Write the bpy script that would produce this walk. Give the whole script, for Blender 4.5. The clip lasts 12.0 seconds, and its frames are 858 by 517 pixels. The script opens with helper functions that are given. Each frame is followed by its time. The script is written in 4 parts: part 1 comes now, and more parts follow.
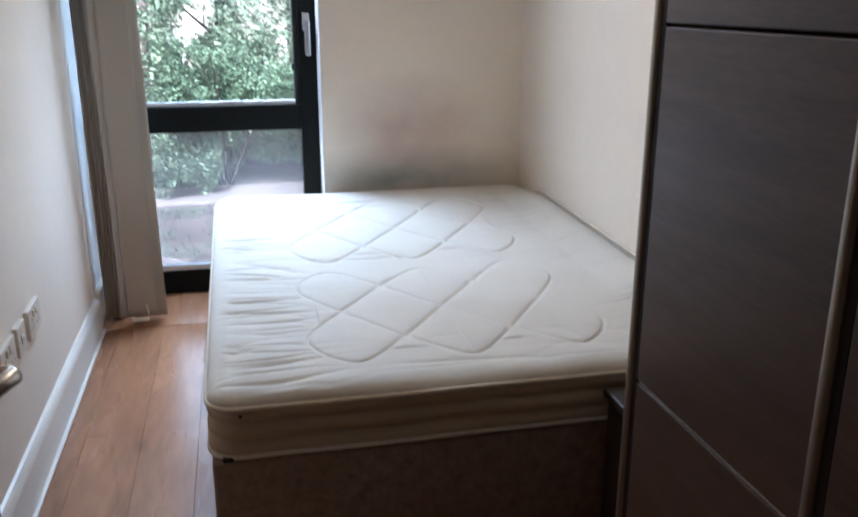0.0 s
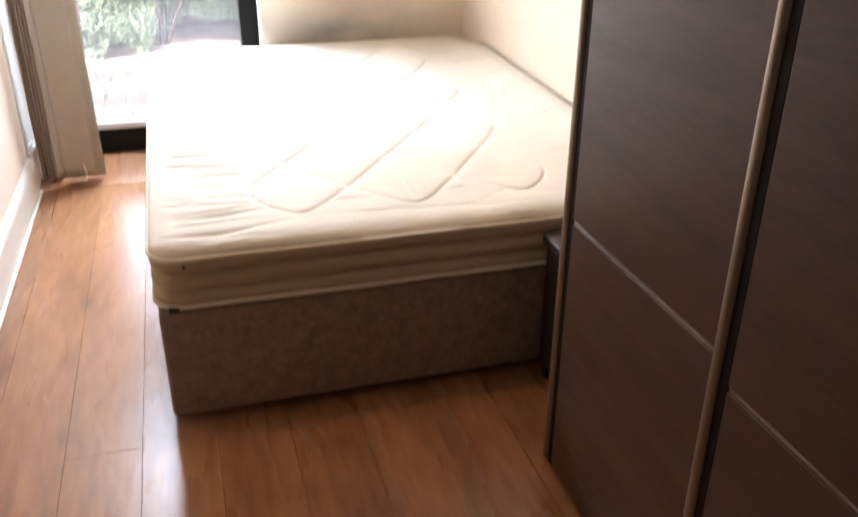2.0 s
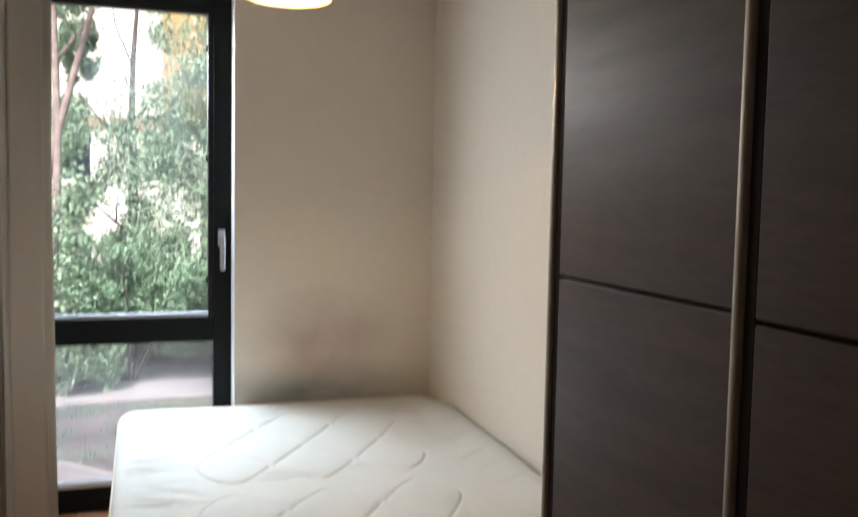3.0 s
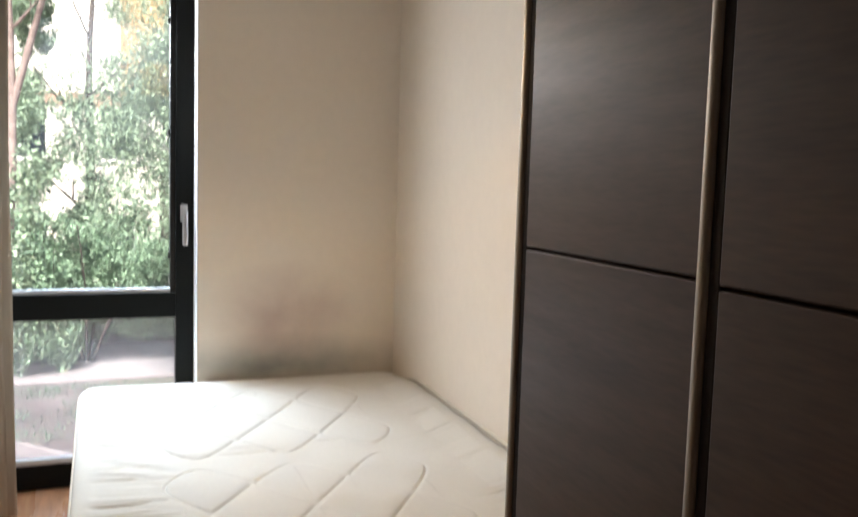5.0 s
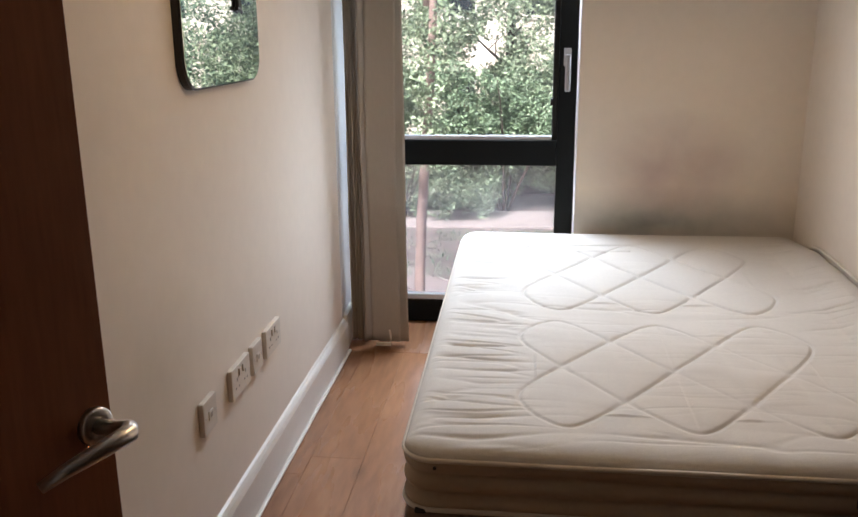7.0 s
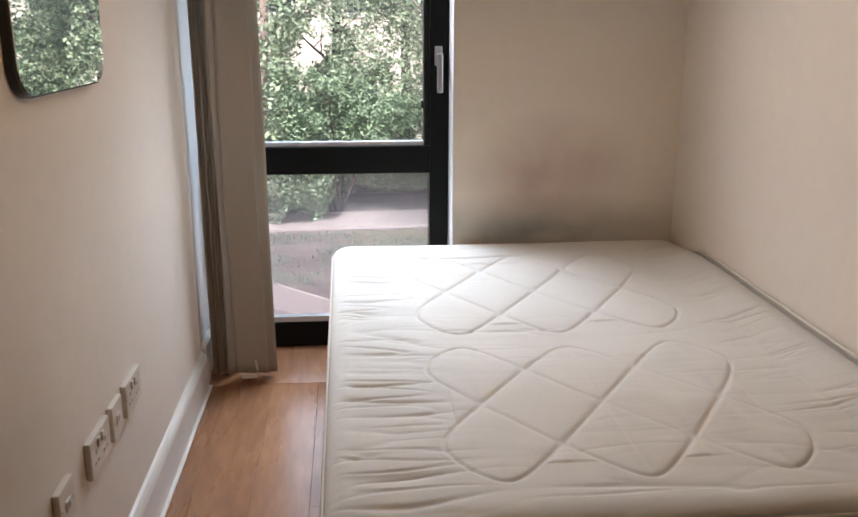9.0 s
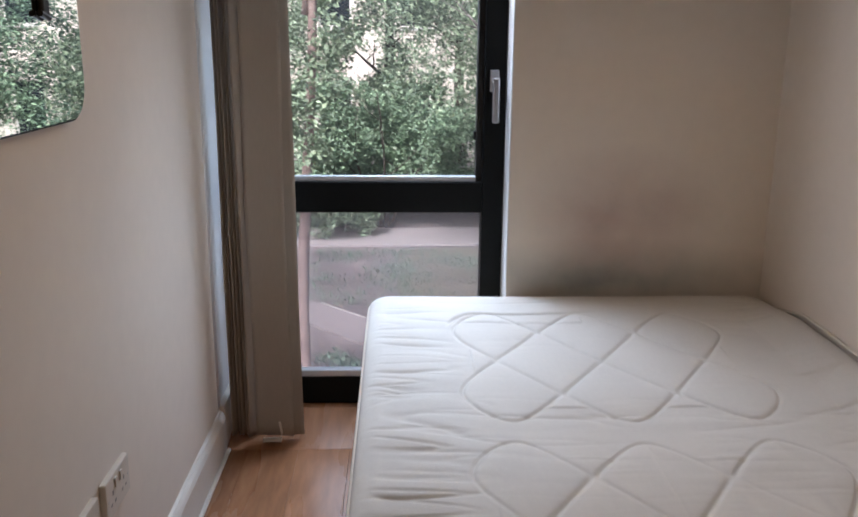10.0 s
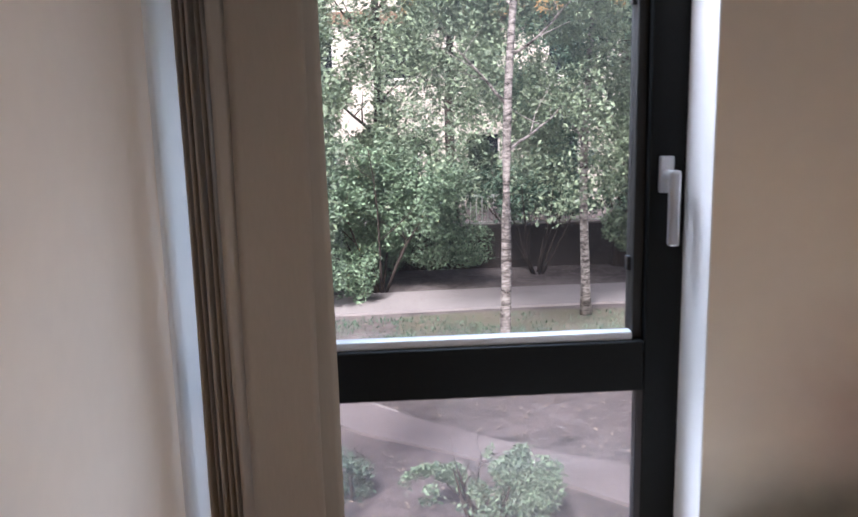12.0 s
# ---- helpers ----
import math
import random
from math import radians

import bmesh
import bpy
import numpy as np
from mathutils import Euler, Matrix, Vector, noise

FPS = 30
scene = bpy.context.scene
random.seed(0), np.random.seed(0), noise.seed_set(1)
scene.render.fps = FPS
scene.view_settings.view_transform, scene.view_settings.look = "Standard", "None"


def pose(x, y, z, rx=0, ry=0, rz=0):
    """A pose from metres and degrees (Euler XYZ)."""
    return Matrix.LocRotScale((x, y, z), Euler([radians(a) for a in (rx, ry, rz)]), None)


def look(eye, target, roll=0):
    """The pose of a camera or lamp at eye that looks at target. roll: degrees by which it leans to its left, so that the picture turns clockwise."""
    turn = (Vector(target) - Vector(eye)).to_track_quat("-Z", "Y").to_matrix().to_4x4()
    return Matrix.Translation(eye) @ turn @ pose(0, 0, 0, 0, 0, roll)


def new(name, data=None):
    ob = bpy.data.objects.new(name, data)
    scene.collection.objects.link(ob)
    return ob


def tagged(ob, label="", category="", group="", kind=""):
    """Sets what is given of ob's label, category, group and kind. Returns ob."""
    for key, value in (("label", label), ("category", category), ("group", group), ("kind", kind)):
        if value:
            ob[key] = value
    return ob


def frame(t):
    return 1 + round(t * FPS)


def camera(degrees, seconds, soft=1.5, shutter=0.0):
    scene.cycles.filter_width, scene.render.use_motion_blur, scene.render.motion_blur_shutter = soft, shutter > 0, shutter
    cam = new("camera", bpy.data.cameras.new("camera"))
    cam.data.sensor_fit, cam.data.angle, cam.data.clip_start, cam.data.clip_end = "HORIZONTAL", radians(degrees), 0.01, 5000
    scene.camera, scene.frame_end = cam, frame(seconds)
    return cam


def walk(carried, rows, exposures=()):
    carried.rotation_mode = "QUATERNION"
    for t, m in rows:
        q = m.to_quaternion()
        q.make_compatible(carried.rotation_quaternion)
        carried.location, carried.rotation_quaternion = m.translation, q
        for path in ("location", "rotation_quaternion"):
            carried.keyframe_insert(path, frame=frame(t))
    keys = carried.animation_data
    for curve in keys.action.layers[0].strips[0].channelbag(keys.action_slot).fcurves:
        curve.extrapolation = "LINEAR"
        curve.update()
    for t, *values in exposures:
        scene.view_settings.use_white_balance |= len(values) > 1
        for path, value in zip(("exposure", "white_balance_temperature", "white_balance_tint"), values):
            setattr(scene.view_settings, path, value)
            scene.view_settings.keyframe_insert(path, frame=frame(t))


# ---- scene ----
cam = camera(53.9, 12.0, shutter=0.35)
PATH = [
    (0, (0.515, 0.334, 1.318), (0.938, 2.198, 0.728), 0.1),
    (0.5, (0.53, 0.318, 1.293), (1.008, 2.096, 0.513), -0.2),
    (1, (0.532, 0.311, 1.271), (1.026, 2.013, 0.344), 0.5),
    (1.5, (0.53, 0.315, 1.261), (1.01, 1.974, 0.253), 0.8),
    (2, (0.529, 0.31, 1.288), (1.038, 2.028, 0.399), 0.5),
    (2.5, (0.515, 0.308, 1.359), (1.105, 2.153, 0.862), 1.0),
    (3, (0.501, 0.288, 1.418), (1.142, 2.177, 1.272), 1.1),
    (3.2, (0.495, 0.276, 1.431), (1.148, 2.166, 1.406), 1.2),
    (4.8, (0.492, 0.286, 1.414), (1.209, 2.152, 1.331), 1.7),
    (5, (0.488, 0.284, 1.398), (1.213, 2.138, 1.211), 1.7),
    (5.5, (0.513, 0.313, 1.389), (1.154, 2.176, 1.045), 1.5),
    (6, (0.574, 0.381, 1.389), (0.884, 2.319, 0.998), 0.5),
    (6.5, (0.655, 0.437, 1.354), (0.542, 2.383, 0.909), 0.1),
    (6.7, (0.659, 0.446, 1.344), (0.437, 2.371, 0.853), -0.4),
    (8.3, (0.600, 0.551, 1.332), (0.464, 2.463, 0.766), -0.8),
    (8.5, (0.559, 0.614, 1.323), (0.525, 2.544, 0.802), -0.9),
    (9, (0.468, 0.752, 1.333), (0.654, 2.671, 0.801), 0.1),
    (9.5, (0.484, 0.961, 1.334), (0.688, 2.87, 0.775), 0.5),
    (10, (0.504, 1.173, 1.358), (0.574, 3.107, 0.853), 0.5),
    (10.5, (0.469, 1.429, 1.369), (0.506, 3.374, 0.909), 1.6),
    (11, (0.42, 1.715, 1.37), (0.486, 3.666, 0.932), 1.0),
    (11.5, (0.336, 2.042, 1.395), (0.402, 3.995, 0.972), -1.3),
    (12, (0.258, 2.413, 1.399), (0.367, 4.371, 1.004), -1.4),
]
EXPOSURES = [(0.0, 1.03, 5200, 10), (0.5, 1.10, 5400, 11), (1.0, 1.40, 5750, 14), (1.5, 1.85, 6300, 18), (2.0, 2.18, 6350, 16), (2.5, 1.74, 6100, 12), (3.0, 0.92, 5950, 7), (3.2, 0.88, 5950, 8),
             (5.0, 1.20, 6200, 10), (5.5, 1.24, 6250, 11), (6.0, 1.15, 6250, 12), (6.5, 0.85, 6250, 15), (8.5, 1.06, 6450, 17), (9.0, 0.72, 6300, 17), (9.5, 0.48, 6150, 18), (10.0, 0.20, 5900, 18),
             (10.5, 0.07, 5850, 18), (11.0, 0.03, 5950, 19), (11.5, 0.02, 6000, 21), (12.0, 0.30, 6000, 21)]
walk(cam, [(t, look(eye, target, roll)) for t, eye, target, roll in PATH], EXPOSURES)

# ---- world and lights ----
SUN_UP, SUN_ROUND = 48.0, 200.0
world = bpy.data.worlds.new("sky")
scene.world = world
world.use_nodes = True
wn = world.node_tree.nodes
sky = wn.new("ShaderNodeTexSky")
sky.sky_type = "NISHITA"
sky.sun_disc = False
sky.dust_density, sky.air_density = 6.0, 1.0
sky.sun_elevation, sky.sun_rotation = radians(SUN_UP), radians(SUN_ROUND)
wn["Background"].inputs["Strength"].default_value = 0.15
world.node_tree.links.new(sky.outputs["Color"], wn["Background"].inputs["Color"])

sun = new("sun", bpy.data.lights.new("sun", "SUN"))
sun.data.energy, sun.data.angle, sun.data.color = 5.0, radians(12), (1.0, 0.96, 0.90)
a, b = radians(SUN_ROUND), radians(SUN_UP)
sun.matrix_world = look((0, 0, 30), (-math.sin(a) * math.cos(b), -math.cos(a) * math.cos(b), 30 - math.sin(b)))

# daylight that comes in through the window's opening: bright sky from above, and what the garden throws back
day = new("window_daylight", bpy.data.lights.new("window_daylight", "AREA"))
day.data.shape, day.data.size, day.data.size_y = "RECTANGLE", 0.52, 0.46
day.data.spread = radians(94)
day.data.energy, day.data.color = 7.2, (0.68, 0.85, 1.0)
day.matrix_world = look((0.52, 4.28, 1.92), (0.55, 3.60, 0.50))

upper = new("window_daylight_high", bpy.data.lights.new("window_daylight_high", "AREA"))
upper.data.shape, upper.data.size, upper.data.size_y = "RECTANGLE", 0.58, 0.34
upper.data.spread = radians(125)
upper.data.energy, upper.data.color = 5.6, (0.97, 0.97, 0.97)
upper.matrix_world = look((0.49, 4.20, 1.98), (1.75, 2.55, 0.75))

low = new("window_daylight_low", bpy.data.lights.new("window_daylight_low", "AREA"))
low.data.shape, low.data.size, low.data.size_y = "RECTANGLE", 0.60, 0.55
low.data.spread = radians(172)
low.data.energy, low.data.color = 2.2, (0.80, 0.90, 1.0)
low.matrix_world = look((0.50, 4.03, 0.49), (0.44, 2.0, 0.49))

bulb = new("lamp_bulb_light", bpy.data.lights.new("lamp_bulb_light", "POINT"))
bulb.data.energy, bulb.data.color, bulb.data.shadow_soft_size = 3.4, (1.0, 0.64, 0.30), 0.01
bulb.location = (0.825, 2.30, 1.911)


# ---- helpers for things ----
def part(name, bm, material, parent=None, label="", smooth=False):
    me = bpy.data.meshes.new(name)
    if isinstance(bm, tuple):
        me.from_pydata(*bm)
    else:
        bmesh.ops.recalc_face_normals(bm, faces=bm.faces)
        bm.to_mesh(me)
        bm.free()
    for m in (material if isinstance(material, list) else [material]):
        me.materials.append(m)
    if smooth:
        for p in me.polygons:
            p.use_smooth = True
    ob = new(name, me)
    if parent is not None:
        under(ob, parent)
    if label:
        tagged(ob, label)
    return ob


def under(ob, parent):
    ob.parent = parent
    # parts are built where they stand, so the parent's own place is taken out
    ob.matrix_parent_inverse = parent.matrix_basis.inverted() if parent.parent is None else Matrix.Identity(4)
    return ob


def root(name, x, y, z, label, category, group="", kind=""):
    ob = new(name)
    ob.location = (x, y, z)
    ob.empty_display_size = 0.1
    return tagged(ob, label, category, group, kind)


def box(x0, x1, y0, y1, z0, z1, bevel=0.0, seg=2, bm=None):
    bm = bm or bmesh.new()
    m = Matrix.Translation(((x0 + x1) / 2, (y0 + y1) / 2, (z0 + z1) / 2)) @ Matrix.Diagonal((abs(x1 - x0), abs(y1 - y0), abs(z1 - z0), 1))
    made = bmesh.ops.create_cube(bm, size=1, matrix=m)
    if bevel:
        edges = {e for v in made["verts"] for e in v.link_edges}
        bmesh.ops.bevel(bm, geom=list(edges), offset=bevel, segments=seg, profile=0.5, affect="EDGES")
    return bm


def tube(points, radii, sides=10, bm=None, caps=True):
    """A round, tapered tube through points."""
    bm = bm or bmesh.new()
    rings = []
    n = len(points)
    for i, p in enumerate(points):
        d = (Vector(points[min(i + 1, n - 1)]) - Vector(points[max(i - 1, 0)])).normalized()
        q = d.to_track_quat("Z", "Y")
        r = radii[i] if isinstance(radii, (list, tuple)) else radii
        rings.append([bm.verts.new(Vector(p) + q @ Vector((r * math.cos(k * math.tau / sides), r * math.sin(k * math.tau / sides), 0))) for k in range(sides)])
    for u, v in zip(rings, rings[1:]):
        for k in range(sides):
            bm.faces.new((u[k], u[(k + 1) % sides], v[(k + 1) % sides], v[k]))
    if caps:
        bm.faces.new(rings[0][::-1])
        bm.faces.new(rings[-1])
    return bm


def ring_wall(profile, sides=40, centre=(0, 0, 0)):
    """A surface turned round the vertical axis from (radius, height) pairs, closed on itself."""
    bm = bmesh.new()
    rings = [[bm.verts.new((centre[0] + r * math.cos(k * math.tau / sides), centre[1] + r * math.sin(k * math.tau / sides), centre[2] + h)) for k in range(sides)] for r, h in profile]
    for u, v in zip(rings, rings[1:] + rings[:1]):
        for k in range(sides):
            bm.faces.new((u[k], u[(k + 1) % sides], v[(k + 1) % sides], v[k]))
    return bm


# ---- materials ----
def mat(name, colour, rough=0.6, metal=0.0, var=0.1, scale=6.0, fine=60.0, bump=0.1, bump_scale=120.0, stretch=(1, 1, 1), second=None, coat=0.0, spec=0.5, dist=0.002, per_object=0.0, band=(0.65, 1.35)):
    """A surface with variation at two scales, fine relief and uneven gloss."""
    m = bpy.data.materials.new(name)
    m.use_nodes = True
    nt = m.node_tree
    n, l = nt.nodes, nt.links
    bsdf = n["Principled BSDF"]
    bsdf.inputs["Metallic"].default_value = metal
    bsdf.inputs["Coat Weight"].default_value = coat
    bsdf.inputs["Specular IOR Level"].default_value = spec
    co = n.new("ShaderNodeTexCoord")
    mp = n.new("ShaderNodeMapping")
    mp.inputs["Scale"].default_value = stretch
    l.new(co.outputs["Object"], mp.inputs["Vector"])
    big, small = n.new("ShaderNodeTexNoise"), n.new("ShaderNodeTexNoise")
    big.inputs["Scale"].default_value, big.inputs["Detail"].default_value = scale, 5
    small.inputs["Scale"].default_value, small.inputs["Detail"].default_value = fine, 4
    for t in (big, small):
        l.new(mp.outputs["Vector"], t.inputs["Vector"])
    add = n.new("ShaderNodeMath")
    add.operation = "ADD"
    l.new(big.outputs["Fac"], add.inputs[0])
    l.new(small.outputs["Fac"], add.inputs[1])
    fac = add.outputs[0]
    if per_object:
        info = n.new("ShaderNodeObjectInfo")
        sc = n.new("ShaderNodeMath")
        sc.operation = "MULTIPLY_ADD"
        sc.inputs[1].default_value = per_object
        l.new(info.outputs["Random"], sc.inputs[0])
        l.new(fac, sc.inputs[2])
        fac = sc.outputs[0]
    ramp = n.new("ShaderNodeMapRange")
    ramp.inputs["From Min"].default_value, ramp.inputs["From Max"].default_value = band[0], band[1] + per_object
    l.new(fac, ramp.inputs["Value"])
    mix = n.new("ShaderNodeMix")
    mix.data_type = "RGBA"
    c2 = second or tuple(c * (1 - var) for c in colour)
    c1 = colour if second else tuple(min(1, c * (1 + var)) for c in colour)
    mix.inputs["A"].default_value, mix.inputs["B"].default_value = (*c1, 1), (*c2, 1)
    l.new(ramp.outputs["Result"], mix.inputs["Factor"])
    l.new(mix.outputs["Result"], bsdf.inputs["Base Color"])
    rr = n.new("ShaderNodeMapRange")
    rr.inputs["To Min"].default_value, rr.inputs["To Max"].default_value = max(0.03, rough - 0.08), min(1, rough + 0.08)
    l.new(big.outputs["Fac"], rr.inputs["Value"])
    l.new(rr.outputs["Result"], bsdf.inputs["Roughness"])
    if bump:
        bt = n.new("ShaderNodeTexNoise")
        bt.inputs["Scale"].default_value, bt.inputs["Detail"].default_value = bump_scale, 3
        l.new(mp.outputs["Vector"], bt.inputs["Vector"])
        bp = n.new("ShaderNodeBump")
        bp.inputs["Strength"].default_value, bp.inputs["Distance"].default_value = bump, dist
        l.new(bt.outputs["Fac"], bp.inputs["Height"])
        l.new(bp.outputs["Normal"], bsdf.inputs["Normal"])
    return m


def stain(m, spots):
    """Soft-edged marks on a wall: (centre, radii, colour, strength)."""
    nt = m.node_tree
    n, l = nt.nodes, nt.links
    bsdf = n["Principled BSDF"]
    source = bsdf.inputs["Base Color"].links[0].from_socket
    co = n.new("ShaderNodeTexCoord")
    for centre, radii, colour, strength in spots:
        mp = n.new("ShaderNodeMapping")
        mp.vector_type = "TEXTURE"
        mp.inputs["Location"].default_value, mp.inputs["Scale"].default_value = centre, radii
        l.new(co.outputs["Object"], mp.inputs["Vector"])
        g = n.new("ShaderNodeTexGradient")
        g.gradient_type = "SPHERICAL"
        l.new(mp.outputs["Vector"], g.inputs["Vector"])
        no = n.new("ShaderNodeTexNoise")
        no.inputs["Scale"].default_value, no.inputs["Detail"].default_value = 4, 4
        l.new(co.outputs["Object"], no.inputs["Vector"])
        mu = n.new("ShaderNodeMath")
        mu.operation = "MULTIPLY"
        l.new(g.outputs["Fac"], mu.inputs[0])
        l.new(no.outputs["Fac"], mu.inputs[1])
        st = n.new("ShaderNodeMath")
        st.operation = "MULTIPLY"
        st.use_clamp = True
        st.inputs[1].default_value = strength
        l.new(mu.outputs[0], st.inputs[0])
        mx = n.new("ShaderNodeMix")
        mx.data_type = "RGBA"
        mx.inputs["B"].default_value = (*colour, 1)
        l.new(st.outputs[0], mx.inputs["Factor"])
        l.new(source, mx.inputs["A"])
        source = mx.outputs["Result"]
    l.new(source, bsdf.inputs["Base Color"])
    return m


def glass(name, tint=(1, 1, 1), gloss=1.0):
    m = bpy.data.materials.new(name)
    m.use_nodes = True
    nt = m.node_tree
    n, l = nt.nodes, nt.links
    n.remove(n["Principled BSDF"])
    tr, gl, fr, mx = n.new("ShaderNodeBsdfTransparent"), n.new("ShaderNodeBsdfGlossy"), n.new("ShaderNodeFresnel"), n.new("ShaderNodeMixShader")
    tr.inputs["Color"].default_value = (*tint, 1)
    gl.inputs["Roughness"].default_value = 0.01
    fr.inputs["IOR"].default_value = 1.45
    l.new(fr.outputs["Fac"], mx.inputs["Fac"])
    l.new(tr.outputs["BSDF"], mx.inputs[1])
    l.new(gl.outputs["BSDF"], mx.inputs[2])
    l.new(mx.outputs["Shader"], n["Material Output"].inputs["Surface"])
    return m


WALL = mat("wall_paint", (0.81, 0.71, 0.60), 0.75, var=0.025, scale=1.3, fine=25, bump=0.08, bump_scale=220)
WALL_N = stain(mat("wall_paint_marked", (0.81, 0.71, 0.60), 0.75, var=0.025, scale=1.3, fine=25, bump=0.08, bump_scale=220),
               [((1.22, 3.92, 0.56), (0.66, 1.0, 0.16), (0.22, 0.23, 0.21), 1.6), ((1.24, 3.92, 0.80), (0.36, 1.0, 0.24), (0.44, 0.29, 0.25), 1.5)])
WALL_W = stain(mat("wall_paint_scuffed", (0.81, 0.71, 0.60), 0.75, var=0.025, scale=1.3, fine=25, bump=0.08, bump_scale=220),
               [((-0.1, 2.05, 0.62), (1.0, 0.3, 0.25), (0.45, 0.38, 0.26), 0.7)])
CEIL = mat("ceiling_paint", (0.80, 0.79, 0.76), 0.8, var=0.015, scale=1.0, fine=30, bump=0.05)
GLOSS_WHITE = mat("white_gloss_paint", (0.77, 0.715, 0.635), 0.35, var=0.03, scale=5, fine=60, bump=0.03)
REVEAL = mat("reveal_paint", (0.87, 0.87, 0.86), 0.38, var=0.02, scale=3, fine=40, bump=0.05)
PLANK = mat("oak_laminate", (0.42, 0.205, 0.102), 0.28, second=(0.205, 0.088, 0.038), scale=2.0, fine=10, bump=0.025, bump_scale=60, stretch=(4.2, 0.75, 1), per_object=0.30, dist=0.0006, band=(0.78, 1.22))


def knots(m):
    """Small dark knots and short streaks in the boards."""
    nt = m.node_tree
    n, l = nt.nodes, nt.links
    co, mp, vo, near, mx = (n.new(k) for k in ("ShaderNodeTexCoord", "ShaderNodeMapping", "ShaderNodeTexVoronoi", "ShaderNodeMapRange", "ShaderNodeMix"))
    mp.inputs["Scale"].default_value = (4.6, 2.1, 1)
    l.new(co.outputs["Object"], mp.inputs["Vector"])
    l.new(mp.outputs["Vector"], vo.inputs["Vector"])
    vo.inputs["Scale"].default_value = 1.0
    near.inputs["From Min"].default_value, near.inputs["From Max"].default_value = 0.03, 0.13
    near.inputs["To Min"].default_value, near.inputs["To Max"].default_value = 0.62, 0.0
    l.new(vo.outputs["Distance"], near.inputs["Value"])
    mx.data_type = "RGBA"
    mx.inputs["B"].default_value = (0.075, 0.030, 0.014, 1)
    b = n["Principled BSDF"]
    l.new(b.inputs["Base Color"].links[0].from_socket, mx.inputs["A"])
    l.new(near.outputs["Result"], mx.inputs["Factor"])
    l.new(mx.outputs["Result"], b.inputs["Base Color"])


knots(PLANK)
UNDER = mat("floor_underlay", (0.05, 0.03, 0.02), 0.9, var=0.1, bump=0)
FRAME = mat("dark_grey_frame", (0.009, 0.010, 0.010), 0.42, spec=0.12, var=0.15, scale=4, fine=90, bump=0.04)
SEAL = mat("black_rubber", (0.012, 0.012, 0.012), 0.6, var=0.1, bump=0)
BEAD = mat("pale_alu_bead", (0.74, 0.76, 0.79), 0.38, metal=0.35, var=0.06, bump=0.03)
CHROME = mat("satin_chrome", (0.66, 0.64, 0.61), 0.32, metal=1.0, var=0.05, bump=0.02)
STEEL = mat("satin_handle", (0.55, 0.55, 0.56), 0.35, metal=0.9, var=0.05, bump=0.02)
ALU = mat("champagne_alu", (0.30, 0.255, 0.21), 0.48, metal=0.9, var=0.08, scale=3, fine=80, stretch=(1, 1, 0.1), bump=0.03)
GROOVE_SHADE = mat("groove_shade_brown", (0.020, 0.010, 0.006), 0.9, spec=0.05, var=0.1, bump=0)
GRIP = mat("dark_brown_recess", (0.016, 0.009, 0.006), 0.75, spec=0.12, var=0.2, scale=6, fine=60, stretch=(1, 1, 0.2), bump=0.03)
WENGE = mat("wenge_laminate", (0.090, 0.050, 0.031), 0.46, second=(0.056, 0.031, 0.019), scale=3.0, fine=22, bump=0.03, bump_scale=70, stretch=(1, 0.9, 9), dist=0.0006, spec=0.24)
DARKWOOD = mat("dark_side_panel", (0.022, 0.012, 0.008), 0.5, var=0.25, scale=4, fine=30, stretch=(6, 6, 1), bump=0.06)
DOORWOOD = mat("walnut_door", (0.40, 0.17, 0.085), 0.34, second=(0.27, 0.105, 0.05), scale=2.0, fine=16, stretch=(8, 8, 0.8), bump=0.05, bump_scale=60, dist=0.0006)
TICK = mat("mattress_ticking", (0.68, 0.635, 0.565), 0.85, var=0.035, scale=3.0, fine=90, bump=0.22, bump_scale=420, dist=0.0012)
stain(TICK, [((1.15, 2.45, 0.46), (0.62, 0.42, 0.6), (0.52, 0.42, 0.31), 0.9), ((0.95, 2.95, 0.47), (0.35, 0.30, 0.5), (0.60, 0.52, 0.42), 0.6), ((1.45, 3.35, 0.48), (0.30, 0.25, 0.5), (0.60, 0.52, 0.44), 0.5)])
# side fabric, darker and browner than the quilted top
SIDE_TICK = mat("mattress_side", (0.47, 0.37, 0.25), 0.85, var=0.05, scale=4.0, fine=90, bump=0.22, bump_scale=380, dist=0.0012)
PIPING = mat("cream_piping", (0.70, 0.63, 0.52), 0.8, var=0.06, scale=20, bump=0.15)
DIVAN = mat("brown_damask", (0.34, 0.25, 0.185), 0.9, second=(0.18, 0.13, 0.098), scale=26, fine=70, bump=0.25, bump_scale=260)
BLIND = mat("blind_fabric", (0.55, 0.49, 0.42), 0.85, var=0.05, scale=2.0, fine=160, stretch=(1, 1, 0.2), bump=0.15, bump_scale=400)
nt = BLIND.node_tree      # the fabric lets some daylight through
thin, pass_ = nt.nodes.new("ShaderNodeBsdfTranslucent"), nt.nodes.new("ShaderNodeMixShader")
thin.inputs["Color"].default_value, pass_.inputs["Fac"].default_value = (0.50, 0.45, 0.37, 1), 0.22
nt.links.new(nt.nodes["Principled BSDF"].outputs["BSDF"], pass_.inputs[1])
nt.links.new(thin.outputs["BSDF"], pass_.inputs[2])
